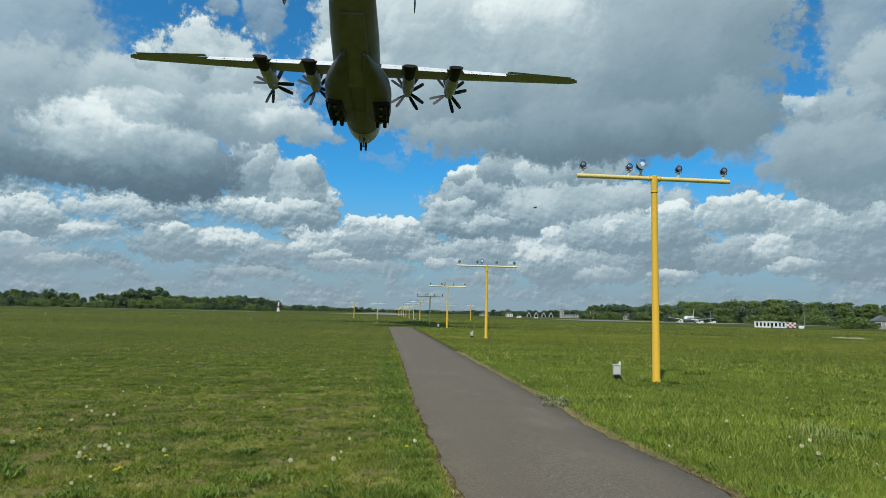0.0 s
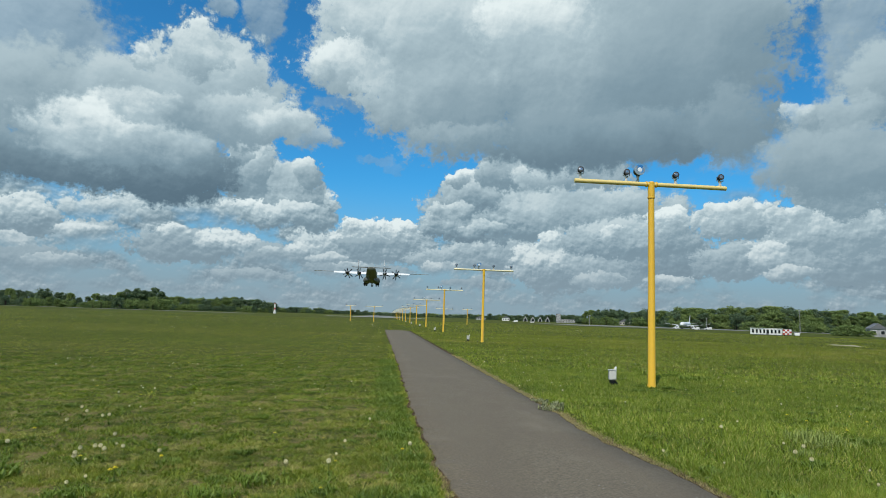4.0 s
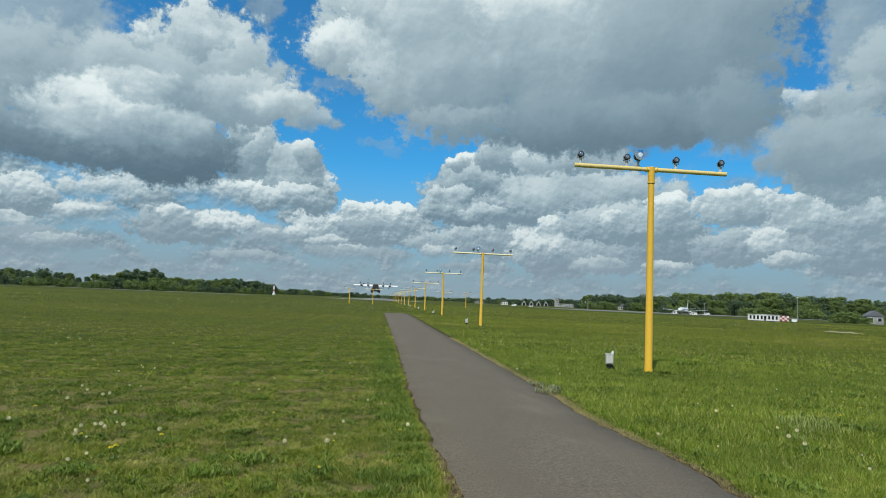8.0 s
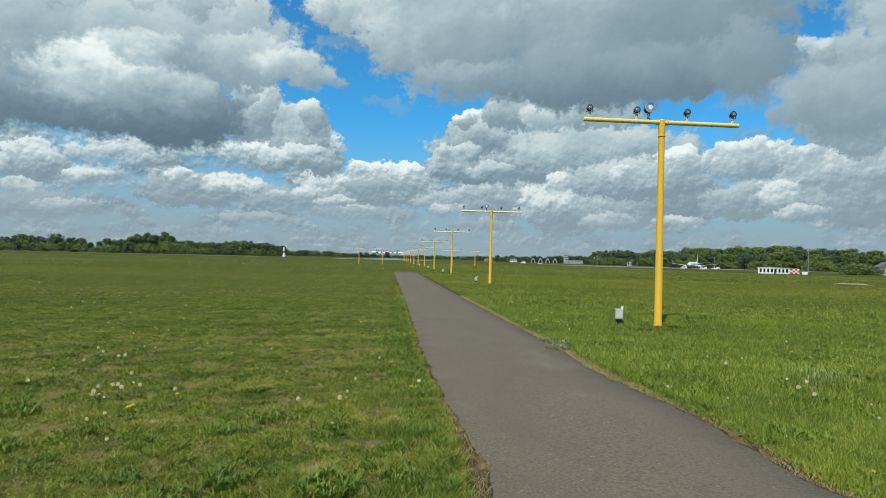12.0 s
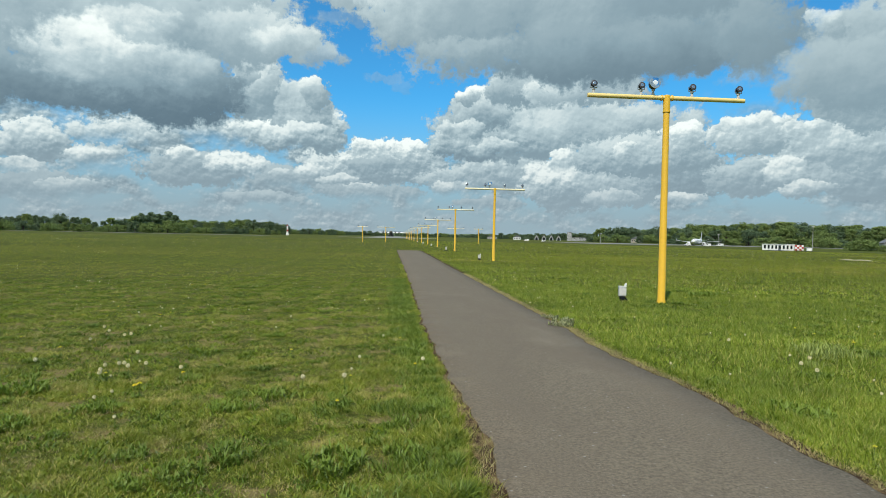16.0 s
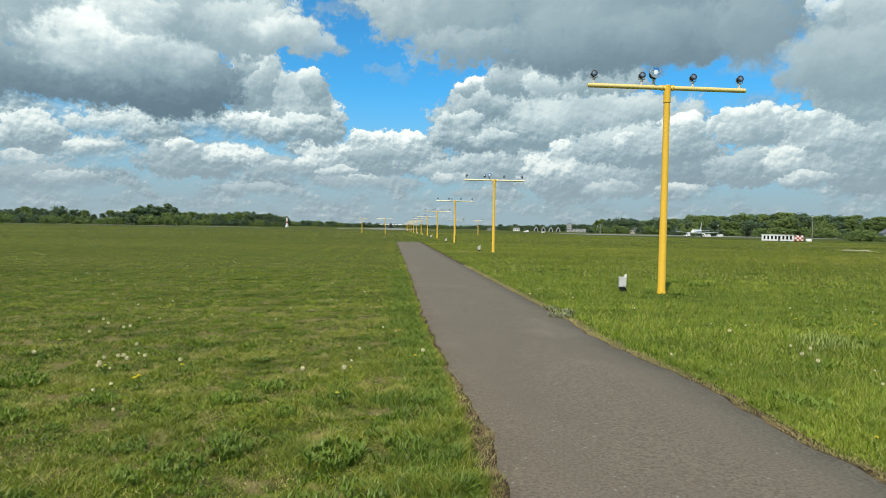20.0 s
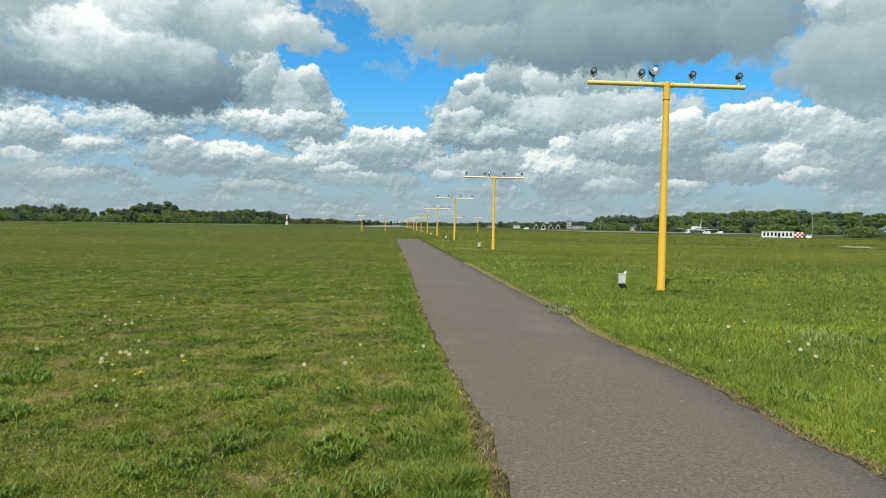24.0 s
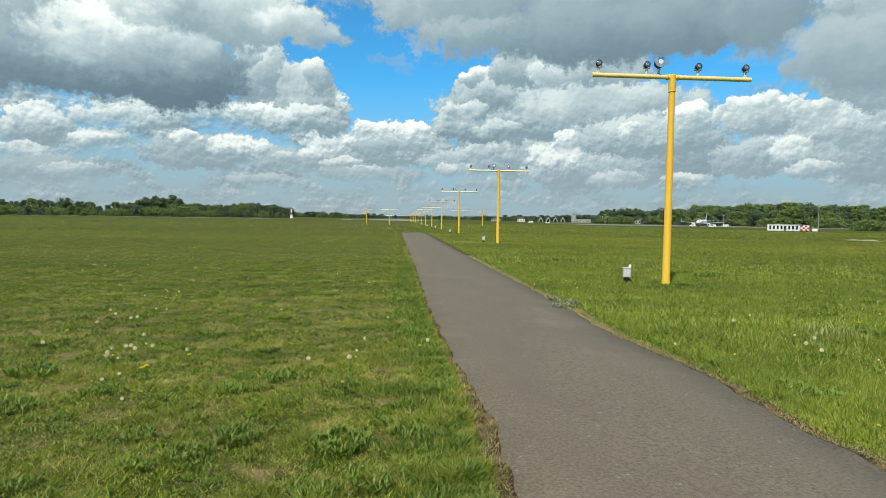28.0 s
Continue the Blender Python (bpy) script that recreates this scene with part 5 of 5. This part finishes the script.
# ---- grass, tufts and flowers ----
def blades(x, y, h, w, lean, name, mat, bend=True):
    """Many blades as one mesh: three-cornered, or five-cornered and bent over."""
    n = len(x)
    z = land(x, y)
    a = rng.uniform(0, 2 * np.pi, n)
    ux, uy = np.cos(a) * w / 2, np.sin(a) * w / 2
    la = rng.uniform(0, 2 * np.pi, n)
    lx, ly = np.cos(la) * lean * h, np.sin(la) * lean * h
    foot = np.stack([x, y, z - 0.005], -1)
    u = np.stack([ux, uy, np.zeros(n)], -1)
    tip = foot + np.stack([lx, ly, h], -1)
    if not bend:
        pts = np.stack([foot - u, foot + u, tip], 1).reshape(-1, 3)
        return raw_mesh(name, pts, np.arange(n * 3).reshape(-1, 3), mat)
    mid = foot + np.stack([lx * 0.35, ly * 0.35, h * 0.6], -1)
    pts = np.stack([foot - u, foot + u, mid + u * 0.75, mid - u * 0.75, tip], 1).reshape(-1, 3)
    k = np.arange(n)[:, None] * 5
    tri = np.concatenate([k + np.array([[0, 1, 2]]), k + np.array([[0, 2, 3]]), k + np.array([[3, 2, 4]])], 1).reshape(-1, 3)
    return raw_mesh(name, pts, tri, mat)


def scatter(n, d0, d1, power=1.0, a0=-33.0, a1=43.0):
    """Places in a wedge of the meadow, thinning with distance."""
    t = rng.uniform(0, 1, n)
    d = (d0 ** power + t * (d1 ** power - d0 ** power)) ** (1 / power)
    a = np.radians(rng.uniform(a0, a1, n))
    return d * np.sin(a), d * np.cos(a)


def clump(x, y, s, seed):
    """A smooth random field over the plan, 0 to 1."""
    r = np.random.default_rng(seed)
    v = np.zeros_like(x)
    for k in range(7):
        a, p = r.uniform(0, 2 * np.pi), r.uniform(0, 2 * np.pi)
        f = r.uniform(0.6, 1.8) / s
        v += np.sin((x * math.cos(a) + y * math.sin(a)) * f * 6.28 + p)
    return 0.5 + v / 7


def build_grass():
    def off_path(x, y, gap=0.02):
        return ((x < path_left(y) - gap) | (x > path_right(y) + gap) | (y > 76.3))

    def sow(n, d0, d1, power, wide, tall, name):
        x, y = scatter(n, d0, d1, power)
        left = x < 2.0
        c = clump(x, y, 1.3, 5) * 0.4 + clump(x, y, 0.45, 6) * 0.35 + clump(x, y, 0.2, 7) * 0.25
        edge = np.where(left, path_left(y) - x, x - path_right(y))
        keep = off_path(x, y) & (rng.uniform(0, 1, n) < np.where(left, 0.15 + 1.3 * c, 0.45 + 0.8 * c)) & ((edge > np.where(left, 0.05 + 0.13 * np.exp(-((y - 5.2) / 1.5) ** 2), 0.17)) | (rng.uniform(0, 1, n) < 0.08) | (y > 76))
        x, y, c, left, edge = x[keep], y[keep], c[keep], left[keep], edge[keep]
        h = np.where(left, 0.006 + 0.075 * c * c, 0.02 + 0.085 * c) * rng.uniform(0.6, 1.5, len(x))
        h = h * np.where(edge < 0.35, np.where(left, 1.25, 0.5), np.where(left & (edge < 0.8), 1.5, 1.0)) * tall
        foot = np.abs(x - POLE_X) * 0.8 + np.abs((y - POLE_Y + 1.0 + 15) % 30 - 15) * 0.5
        h = h * (0.4 + 0.6 * smooth01(foot, 0.4, 1.1))
        w = wide * rng.uniform(0.7, 1.4, len(x))
        lean = np.where(left, rng.uniform(0.3, 1.8, len(x)), rng.uniform(0.2, 1.1, len(x)))
        past = rng.uniform(0, 1, len(x)) < smooth01(np.hypot(x, y), 10, 55)
        for side, mat, label in ((left & ~past, GRASS, "short mown meadow grass with dry patches"), (~left & ~past, TALL, "longer fresh green meadow grass beside the path"), (past, FIELD, "green meadow grass across the field")):
            if not side.any():
                continue
            me = blades(x[side], y[side], h[side], w[side], lean[side], name, mat, d0 < 9)
            tagged(new(name, me), label, "grass", kind="stuff")

    sow(400000, 3.3, 9.0, 1.25, 0.0054, 1.0, "near_grass")
    sow(330000, 9.0, 24.0, 1.1, 0.011, 1.05, "meadow_grass")
    sow(260000, 24.0, 75.0, 1.0, 0.028, 1.1, "far_grass")
    sow(130000, 75.0, 240.0, 1.0, 0.09, 1.3, "distant_grass")
    # lush blades that hang over the path's left edge
    n = 16000
    y = 3.3 + 36 * rng.uniform(0, 1, n) ** 1.6
    c = clump(y * 0, y, 0.9, 44)
    x = path_left(y) - 0.15 + 0.10 * rng.uniform(-1, 1, n) * (0.4 + c) - 0.15 * np.exp(-((y - 5.2) / 1.5) ** 2)
    me = blades(x, y, (0.025 + 0.05 * c) * rng.uniform(0.5, 1.3, n), 0.0045 + 0.0005 * y, rng.uniform(0.3, 1.1, n), "edge_grass", GRASS)
    tagged(new("edge_grass", me), "lush grass hanging over the path's edge", "grass", kind="stuff")
    # lush strip that borders the path's left side
    n = 42000
    y = 3.3 + 22 * rng.uniform(0, 1, n) ** 1.7
    c = clump(y * 0, y, 0.8, 45)
    x = path_left(y) - 0.16 - (0.25 + 0.5 * c) * rng.uniform(0, 1, n) ** 2.2 - 0.13 * np.exp(-((y - 5.2) / 1.5) ** 2)
    c = c * 0.5 + 0.5 * clump(x, y, 0.3, 46)
    keep = rng.uniform(0, 1, n) < 0.2 + 1.1 * c
    x, y, c = x[keep], y[keep], c[keep]
    n = len(x)
    me = blades(x, y, (0.02 + 0.08 * c) * rng.uniform(0.5, 1.4, n), (0.0065 + 0.0005 * y) * rng.uniform(0.7, 1.4, n), rng.uniform(0.3, 1.2, n), "border_grass", TUFT)
    tagged(new("border_grass", me), "lush green leafy grass bordering the asphalt path", "grass", kind="stuff")
    # clover and broad leaves in cushions between the blades
    x, y = scatter(330000, 3.3, 26.0, 1.15)
    c = clump(x, y, 0.9, 51) * 0.45 + clump(x, y, 0.33, 52) * 0.4 + clump(x, y, 5.0, 53) * 0.15
    out = np.where(x < 2.0, path_left(y) - x, x - path_right(y))
    keep = (out > np.where(x < 2.0, 0.1 + 0.15 * np.exp(-((y - 5.2) / 1.5) ** 2), 0.2)) & (c > np.where(x < 2.0, np.where(out < 0.55, 0.42, 0.55), 0.46))
    x, y, c = x[keep], y[keep], c[keep]
    n = len(x)
    me = blades(x, y, (0.012 + 0.10 * np.clip(c - 0.4, 0, 0.4)) * rng.uniform(0.4, 1.3, n), (0.010 + 0.0006 * y) * rng.uniform(0.7, 1.4, n), rng.uniform(0.4, 1.7, n), "clover_leaves", LEAFY)
    tagged(new("clover_leaves", me), "cushions of broad green clover leaves in the meadow", "clover", kind="stuff")
    # dry fringe along the path's edges
    n = 42000
    y = rng.uniform(3.3, 30, n)
    side = rng.uniform(0, 1, n) < 0.5 * (1 - smooth01(y, 6.5, 9))
    o = np.abs(rng.normal(0, 0.11, n)) + 0.01
    x = np.where(side, path_left(y) - o, path_right(y) + o)
    me = blades(x, y, rng.uniform(0.012, 0.045, n), np.full(n, 0.007), rng.uniform(0.4, 1.6, n), "dry_fringe", STUBBLE, False)
    tagged(new("dry_fringe", me), "dry straw-coloured grass fringe along the path", "grass", kind="stuff")
    n = 95000
    x, y = scatter(n, 3.3, 14.0, 1.3, -33, 12)
    c = clump(x, y, 1.2, 21)
    keep = (x < path_left(y) - 0.1) & (c * 0.7 + 0.3 * clump(x, y, 0.35, 22) > 0.49)
    me = blades(x[keep], y[keep], rng.uniform(0.012, 0.035, keep.sum()), np.full(keep.sum(), 0.006), rng.uniform(0.5, 1.8, keep.sum()), "dry_stubble", STUBBLE, False)
    tagged(new("dry_stubble", me), "dry yellow stubble in thin patches of the lawn", "grass", kind="stuff")


def tuft_mesh(seed, roots=22, spread=0.13, per=9, h=0.09, w=0.009):
    """Longer blades from a tangle of roots that hangs together under the turf."""
    r = np.random.default_rng(seed)
    pts, faces = [(0, 0, -0.02)], []
    at = []
    for k in range(roots):
        a = 6.283 * (k + r.uniform(0, 0.8)) / roots
        d = spread * r.uniform(0.1, 1.0) ** 0.7
        at.append(len(pts))
        pts.append((math.cos(a) * d * 1.25, math.sin(a) * d, -0.008))
    faces += [(0, at[k], at[(k + 1) % roots]) for k in range(roots)]
    for root in at:
        x, y, _ = pts[root]
        for k in range(per):
            b = r.uniform(0, 6.283)
            out, hh, ww = h * r.uniform(0.25, 1.0), h * r.uniform(0.4, 1.25), w * r.uniform(0.6, 1.5)
            c, s = math.cos(b), math.sin(b)
            px, py = -s * ww / 2, c * ww / 2
            i = len(pts)
            pts += [(x + c * out * 0.4 + px, y + s * out * 0.4 + py, hh * 0.7), (x + c * out * 0.4 - px, y + s * out * 0.4 - py, hh * 0.7), (x + c * out, y + s * out, hh * r.uniform(0.75, 1.05))]
            faces += [(root, i, i + 1), (i, i + 2, i + 1)]
    return raw_mesh("grass_tuft", np.array(pts), np.array(faces), TUFT)


def build_weeds():
    """Pale grey-green weeds that creep over the path's edge."""
    for k, (x, y, s) in enumerate(((3.42, 12.4, 1.4), (3.66, 12.9, 1.6), (3.5, 13.6, 1.2))):
        me = tuft_mesh(80 + k, 20, 0.17, 9, 0.06, 0.016)
        me.materials[0] = PALE
        o = new("weed_clump", me)
        o.matrix_world = pose(x, y, 0.01, 0, 0, 50 * k) @ Matrix.Diagonal((s, s, s, 1))
        tagged(o, "pale grey-green weed clump at the path's edge", "weed", "weeds by the path")


def build_seed_grass():
    """Pale taller grass gone to seed among the fresh meadow."""
    for k, (x, y, s) in enumerate(((6.5, 9.0, 1.5), (6.75, 9.3, 1.7), (6.95, 9.05, 1.4), (6.6, 9.6, 1.3), (7.2, 9.7, 1.2), (5.9, 8.4, 1.0))):
        me = tuft_mesh(180 + k, 16, 0.16, 6, 0.14, 0.006)
        me.materials[0] = SEEDING
        o = new("seed_grass", me)
        o.matrix_world = pose(x, y, 0.0, 0, 0, 70 * k) @ Matrix.Diagonal((s, s, s, 1))
        tagged(o, "pale tall grass clump gone to seed in the meadow", "grass clump", "seeding grass clumps")


def build_tufts():
    kinds = [tuft_mesh(60 + k, 34, 0.19, 11, 0.09, 0.0115) for k in range(4)]

    def tuft(x, y, s, k):
        o = new("grass_tuft", kinds[k % 4])
        o.matrix_world = pose(x, y, float(land(x, y)), 0, 0, 67 * k) @ Matrix.Diagonal((s, s, s, 1))
        tagged(o, "lush dark green leafy tuft in the lawn", "grass tuft", "tufts in the lawn")

    spots = ((-1.54, 6.31, 1.0), (-0.40, 4.78, 1.15), (0.16, 4.96, 0.9), (-0.55, 6.44, 0.8), (-1.26, 6.87, 0.9), (-3.92, 7.07, 1.2), (-2.8, 6.29, 0.9), (-1.21, 4.97, 1.0),
             (0.27, 9.41, 1.0), (-1.49, 4.64, 0.8), (-0.16, 4.1, 0.9), (0.40, 6.28, 0.8), (-1.96, 5.02, 0.7), (-3.37, 5.79, 1.0), (-0.47, 3.94, 0.8), (4.13, 6.22, 1.1), (9.93, 19.48, 1.8), (4.29, 6.0, 1.0))
    for k, (x, y, s) in enumerate(spots):
        tuft(x, y, s, k)
    r = random.Random(5)
    for k in range(230):
        d = 4 + 26 * r.random() ** 1.2
        a = radians(r.uniform(-33, 42))
        x, y = d * math.sin(a), d * math.cos(a)
        if path_left(y) - 0.2 < x < path_right(y) + 0.2:
            continue
        tuft(x, y, r.uniform(0.3, 0.7) * (1.4 if x > 3 else 1.0), k)


def build_dandelions():
    stem = Shape().turned((0, 0, -0.01), (0.012, 0.006, 0.13), ((0, 0.0035), (1, 0.0028)), 5).mesh("stem", STALK, 40)
    bloom = Shape()
    for ring, (rad, z, n) in enumerate(((0.020, 0.128, 12), (0.014, 0.134, 9), (0.008, 0.139, 6))):
        for k in range(n):
            a = 6.283 * (k + 0.5 * ring) / n
            c, s = math.cos(a), math.sin(a)
            bloom.add([(0.012, 0.006, z - 0.006), (0.012 + c * rad - s * 0.005, 0.006 + s * rad + c * 0.005, z), (0.012 + c * rad * 1.2, 0.006 + s * rad * 1.2, z + 0.002), (0.012 + c * rad + s * 0.005, 0.006 + s * rad - c * 0.005, z)], [(0, 1, 2, 3)])
    bloom = bloom.mesh("flower_head", PETAL_YELLOW, 0)
    clock = Shape().turned((0.012, 0.006, 0.124), (0.012, 0.006, 0.154), ((0, 0.006), (0.2, 0.012), (0.5, 0.015), (0.8, 0.012), (1, 0.006)), 9)
    r = random.Random(3)
    for k in range(60):
        v = Vector((r.gauss(0, 1), r.gauss(0, 1), r.gauss(0, 1))).normalized()
        c = Vector((0.012, 0.006, 0.14))
        p = c + v * 0.017
        u = v.orthogonal().normalized() * 0.008
        w = v.cross(u)
        clock.add([c + v * 0.004, p + u, p + v * 0.004, p - u], [(0, 1, 2), (0, 2, 3)]).add([p + w, p - w, p + v * 0.006], [(0, 1, 2)])
    clock = clock.mesh("seed_head", SEED_WHITE, 0)
    leafs = tuft_mesh(91, 3, 0.01, 4, 0.05, 0.016)

    def dandelion(x, y, seed, turn, s=1.0):
        root = thing("dandelion", pose(x, y, float(land(x, y)), 0, 0, turn), "dandelion with a white seed head in the grass" if seed else "yellow dandelion flower in the grass", "dandelion", "dandelions in the meadow")
        root.scale = (s, s, s)
        part("stem", stem, None, root)
        part("seed_head" if seed else "flower_head", clock if seed else bloom, None, root)
        part("leaf_rosette", leafs, None, root)

    spots = ((-4.37, 9.55, 1), (-4.7, 10.76, 1), (-4.43, 10.35, 1), (-4.03, 9.97, 1), (-3.98, 10.08, 1), (-4.47, 8.95, 0), (-4.31, 8.03, 1), (-3.24, 7.3, 1), (-3.35, 7.7, 1), (-3.28, 7.45, 1), (-3.22, 7.83, 1), (-3.17, 7.86, 1),
             (-3.07, 7.7, 1), (-2.64, 6.77, 0), (-2.36, 7.39, 0), (-2.45, 7.6, 1), (-3.3, 8.55, 1), (-2.91, 7.83, 1), (0.34, 7.93, 0), (0.44, 8.22, 1), (-0.97, 7.15, 1))
    for k, (x, y, w) in enumerate(spots):
        dandelion(x, y, w, 50 * k, 1.15)
    spots = ((5.83, 8.33, 1), (5.37, 7.49, 1), (5.47, 7.94, 1), (7.6, 9.77, 0), (8.69, 10.69, 0), (7.64, 11.36, 0), (7.55, 10.66, 0), (5.52, 9.84, 1), (-0.49, 7.15, 1), (-2.6, 6.8, 0))
    for k, (x, y, w) in enumerate(spots):
        dandelion(x, y, w, 70 * k, 1.25)
    r = random.Random(8)
    made = 0
    while made < 110:
        d = 6 + 24 * r.random() ** 1.3
        a = radians(r.uniform(-32, 42))
        x, y = d * math.sin(a), d * math.cos(a)
        if path_left(y) - 0.15 < x < path_right(y) + 0.15:
            continue
        dandelion(x, y, r.random() < 0.72, r.uniform(0, 360), r.uniform(0.6, 0.95))
        made += 1
    # farther flowers, past counting
    for name, mat, n, label in (("white_flowers", SEED_WHITE, 1200, "scattered white seed heads across the far meadow"), ("yellow_flowers", PETAL_YELLOW, 150, "scattered yellow flowers across the far meadow")):
        x, y = scatter(n * 3, 14, 150, 1.0)
        c = clump(x * 0.35, y, 7.0, 31) * 0.5 + clump(x, y, 1.6, 32) * 0.5
        keep = (rng.uniform(0, 1, len(x)) < np.clip((c - 0.52) * 6, 0.02, 1)) & ((x < path_left(y) - 0.3) | (x > path_right(y) + 0.3))
        x, y = x[keep][:n], y[keep][:n]
        z = land(x, y) + rng.uniform(0.06, 0.16, len(x))
        s = (0.013 + 0.0003 * y) * rng.uniform(0.4, 1.0, len(x))
        c = np.stack([x, y, z], -1)
        off = np.array([(1, 0, 0), (0, 1, 0), (-1, 0, 0), (0, -1, 0), (0, 0, 1), (0, 0, -1)], float)
        pts = (c[:, None] + off[None] * s[:, None, None]).reshape(-1, 3)
        tri = np.array([(0, 1, 4), (1, 2, 4), (2, 3, 4), (3, 0, 4), (1, 0, 5), (2, 1, 5), (3, 2, 5), (0, 3, 5)])
        faces = (np.arange(len(x))[:, None, None] * 6 + tri[None]).reshape(-1, 3)
        tagged(new(name, raw_mesh(name, pts, faces, mat)), label, "flowers", kind="stuff")


build_grass()
build_tufts()
build_weeds()
build_seed_grass()
build_dandelions()


# ---- what moves ----
def build_fly():
    """A fly that darts past close to the lens."""
    root = thing("fly", pose(0, -2, 1.6), "small dark fly in flight", "insect")
    part("body", Shape().turned((0, -0.004, 0), (0, 0.005, 0.001), ((0, 0.0006), (0.2, 0.0018), (0.5, 0.002), (0.7, 0.0014), (0.8, 0.0015), (1, 0.0008)), 10), BLACK, root)
    for side in (-1, 1):
        part("wing", Shape().box((side * 0.004, -0.001, 0.0016), (0.006, 0.0028, 0.0002), 0.00005), GREY_BOX, root)
    return root


fly = build_fly()


def motions():
    """The transport's approach, touchdown and roll-out, and its turning propellers."""
    walk(transport, [(t, pose(x, y, z, tilt, 0, 0)) for t, x, y, z, tilt in (
        (0.0, -4.6, 90.0, 34.2, 1.5), (0.5, -5.0, 123.8, 32.4, 1.5), (1.0, -5.2, 158.4, 30.7, 1.5), (2.0, -5.7, 226.5, 27.9, 1.5), (3.0, -6.0, 292.5, 25.2, 1.5), (3.5, -6.0, 324.5, 23.9, 1.5),
        (4.5, -6.0, 389.0, 21.3, 1.6), (5.5, -5.9, 453.0, 18.6, 1.8), (6.5, -5.2, 517.0, 15.6, 2.0), (8.0, -4.6, 613.0, 11.2, 2.6), (9.0, -4.2, 676.0, 9.4, 3.2), (10.0, -3.9, 738.0, 8.6, 3.8),
        (11.0, -3.4, 799.0, 7.6, 3.8), (12.0, -3.0, 859.0, 6.6, 3.4), (13.2, -3.0, 929.0, 5.1, 2.4), (14.5, -3.0, 1000.0, 4.98, 0.6), (16.0, -3.0, 1072.0, 4.98, 0.0), (18.0, -3.0, 1160.0, 4.98, 0.0),
        (21.0, -3.0, 1278.0, 4.98, 0.0), (24.0, -3.0, 1378.0, 4.98, 0.0), (28.0, -3.0, 1482.0, 4.98, 0.0))])
    walk(fly, [(0.0, pose(0.344, 1.438, 2.030, 0, 0, -60)), (0.1, pose(1.6, 1.2, 2.1, 0, 0, -60)), (0.4, pose(2.2, 0.0, 2.2, 0, 0, -140)), (1.2, pose(0.5, -2.0, 2.0, 0, 0, -200)), (2.2, pose(-2.2, 0.2, 2.0, 0, 0, -260)),
              (2.3, pose(-1.5, 0.9, 2.02, 0, 0, -270)), (2.4, pose(-0.149, 1.416, 2.107, 0, 0, -290)), (2.5, pose(0.9, 1.0, 2.9, 0, 0, -300)), (3.2, pose(1.5, -2.0, 2.6, 0, 0, -200)), (28.0, pose(1.5, -2.5, 2.6, 0, 0, -200))])
    for prop, x, y, start, way in propellers:
        walk(prop, [(0.5 * k, pose(x, y, 2.25, 0, start + way * 47 * k, 0)) for k in range(57)])


motions()
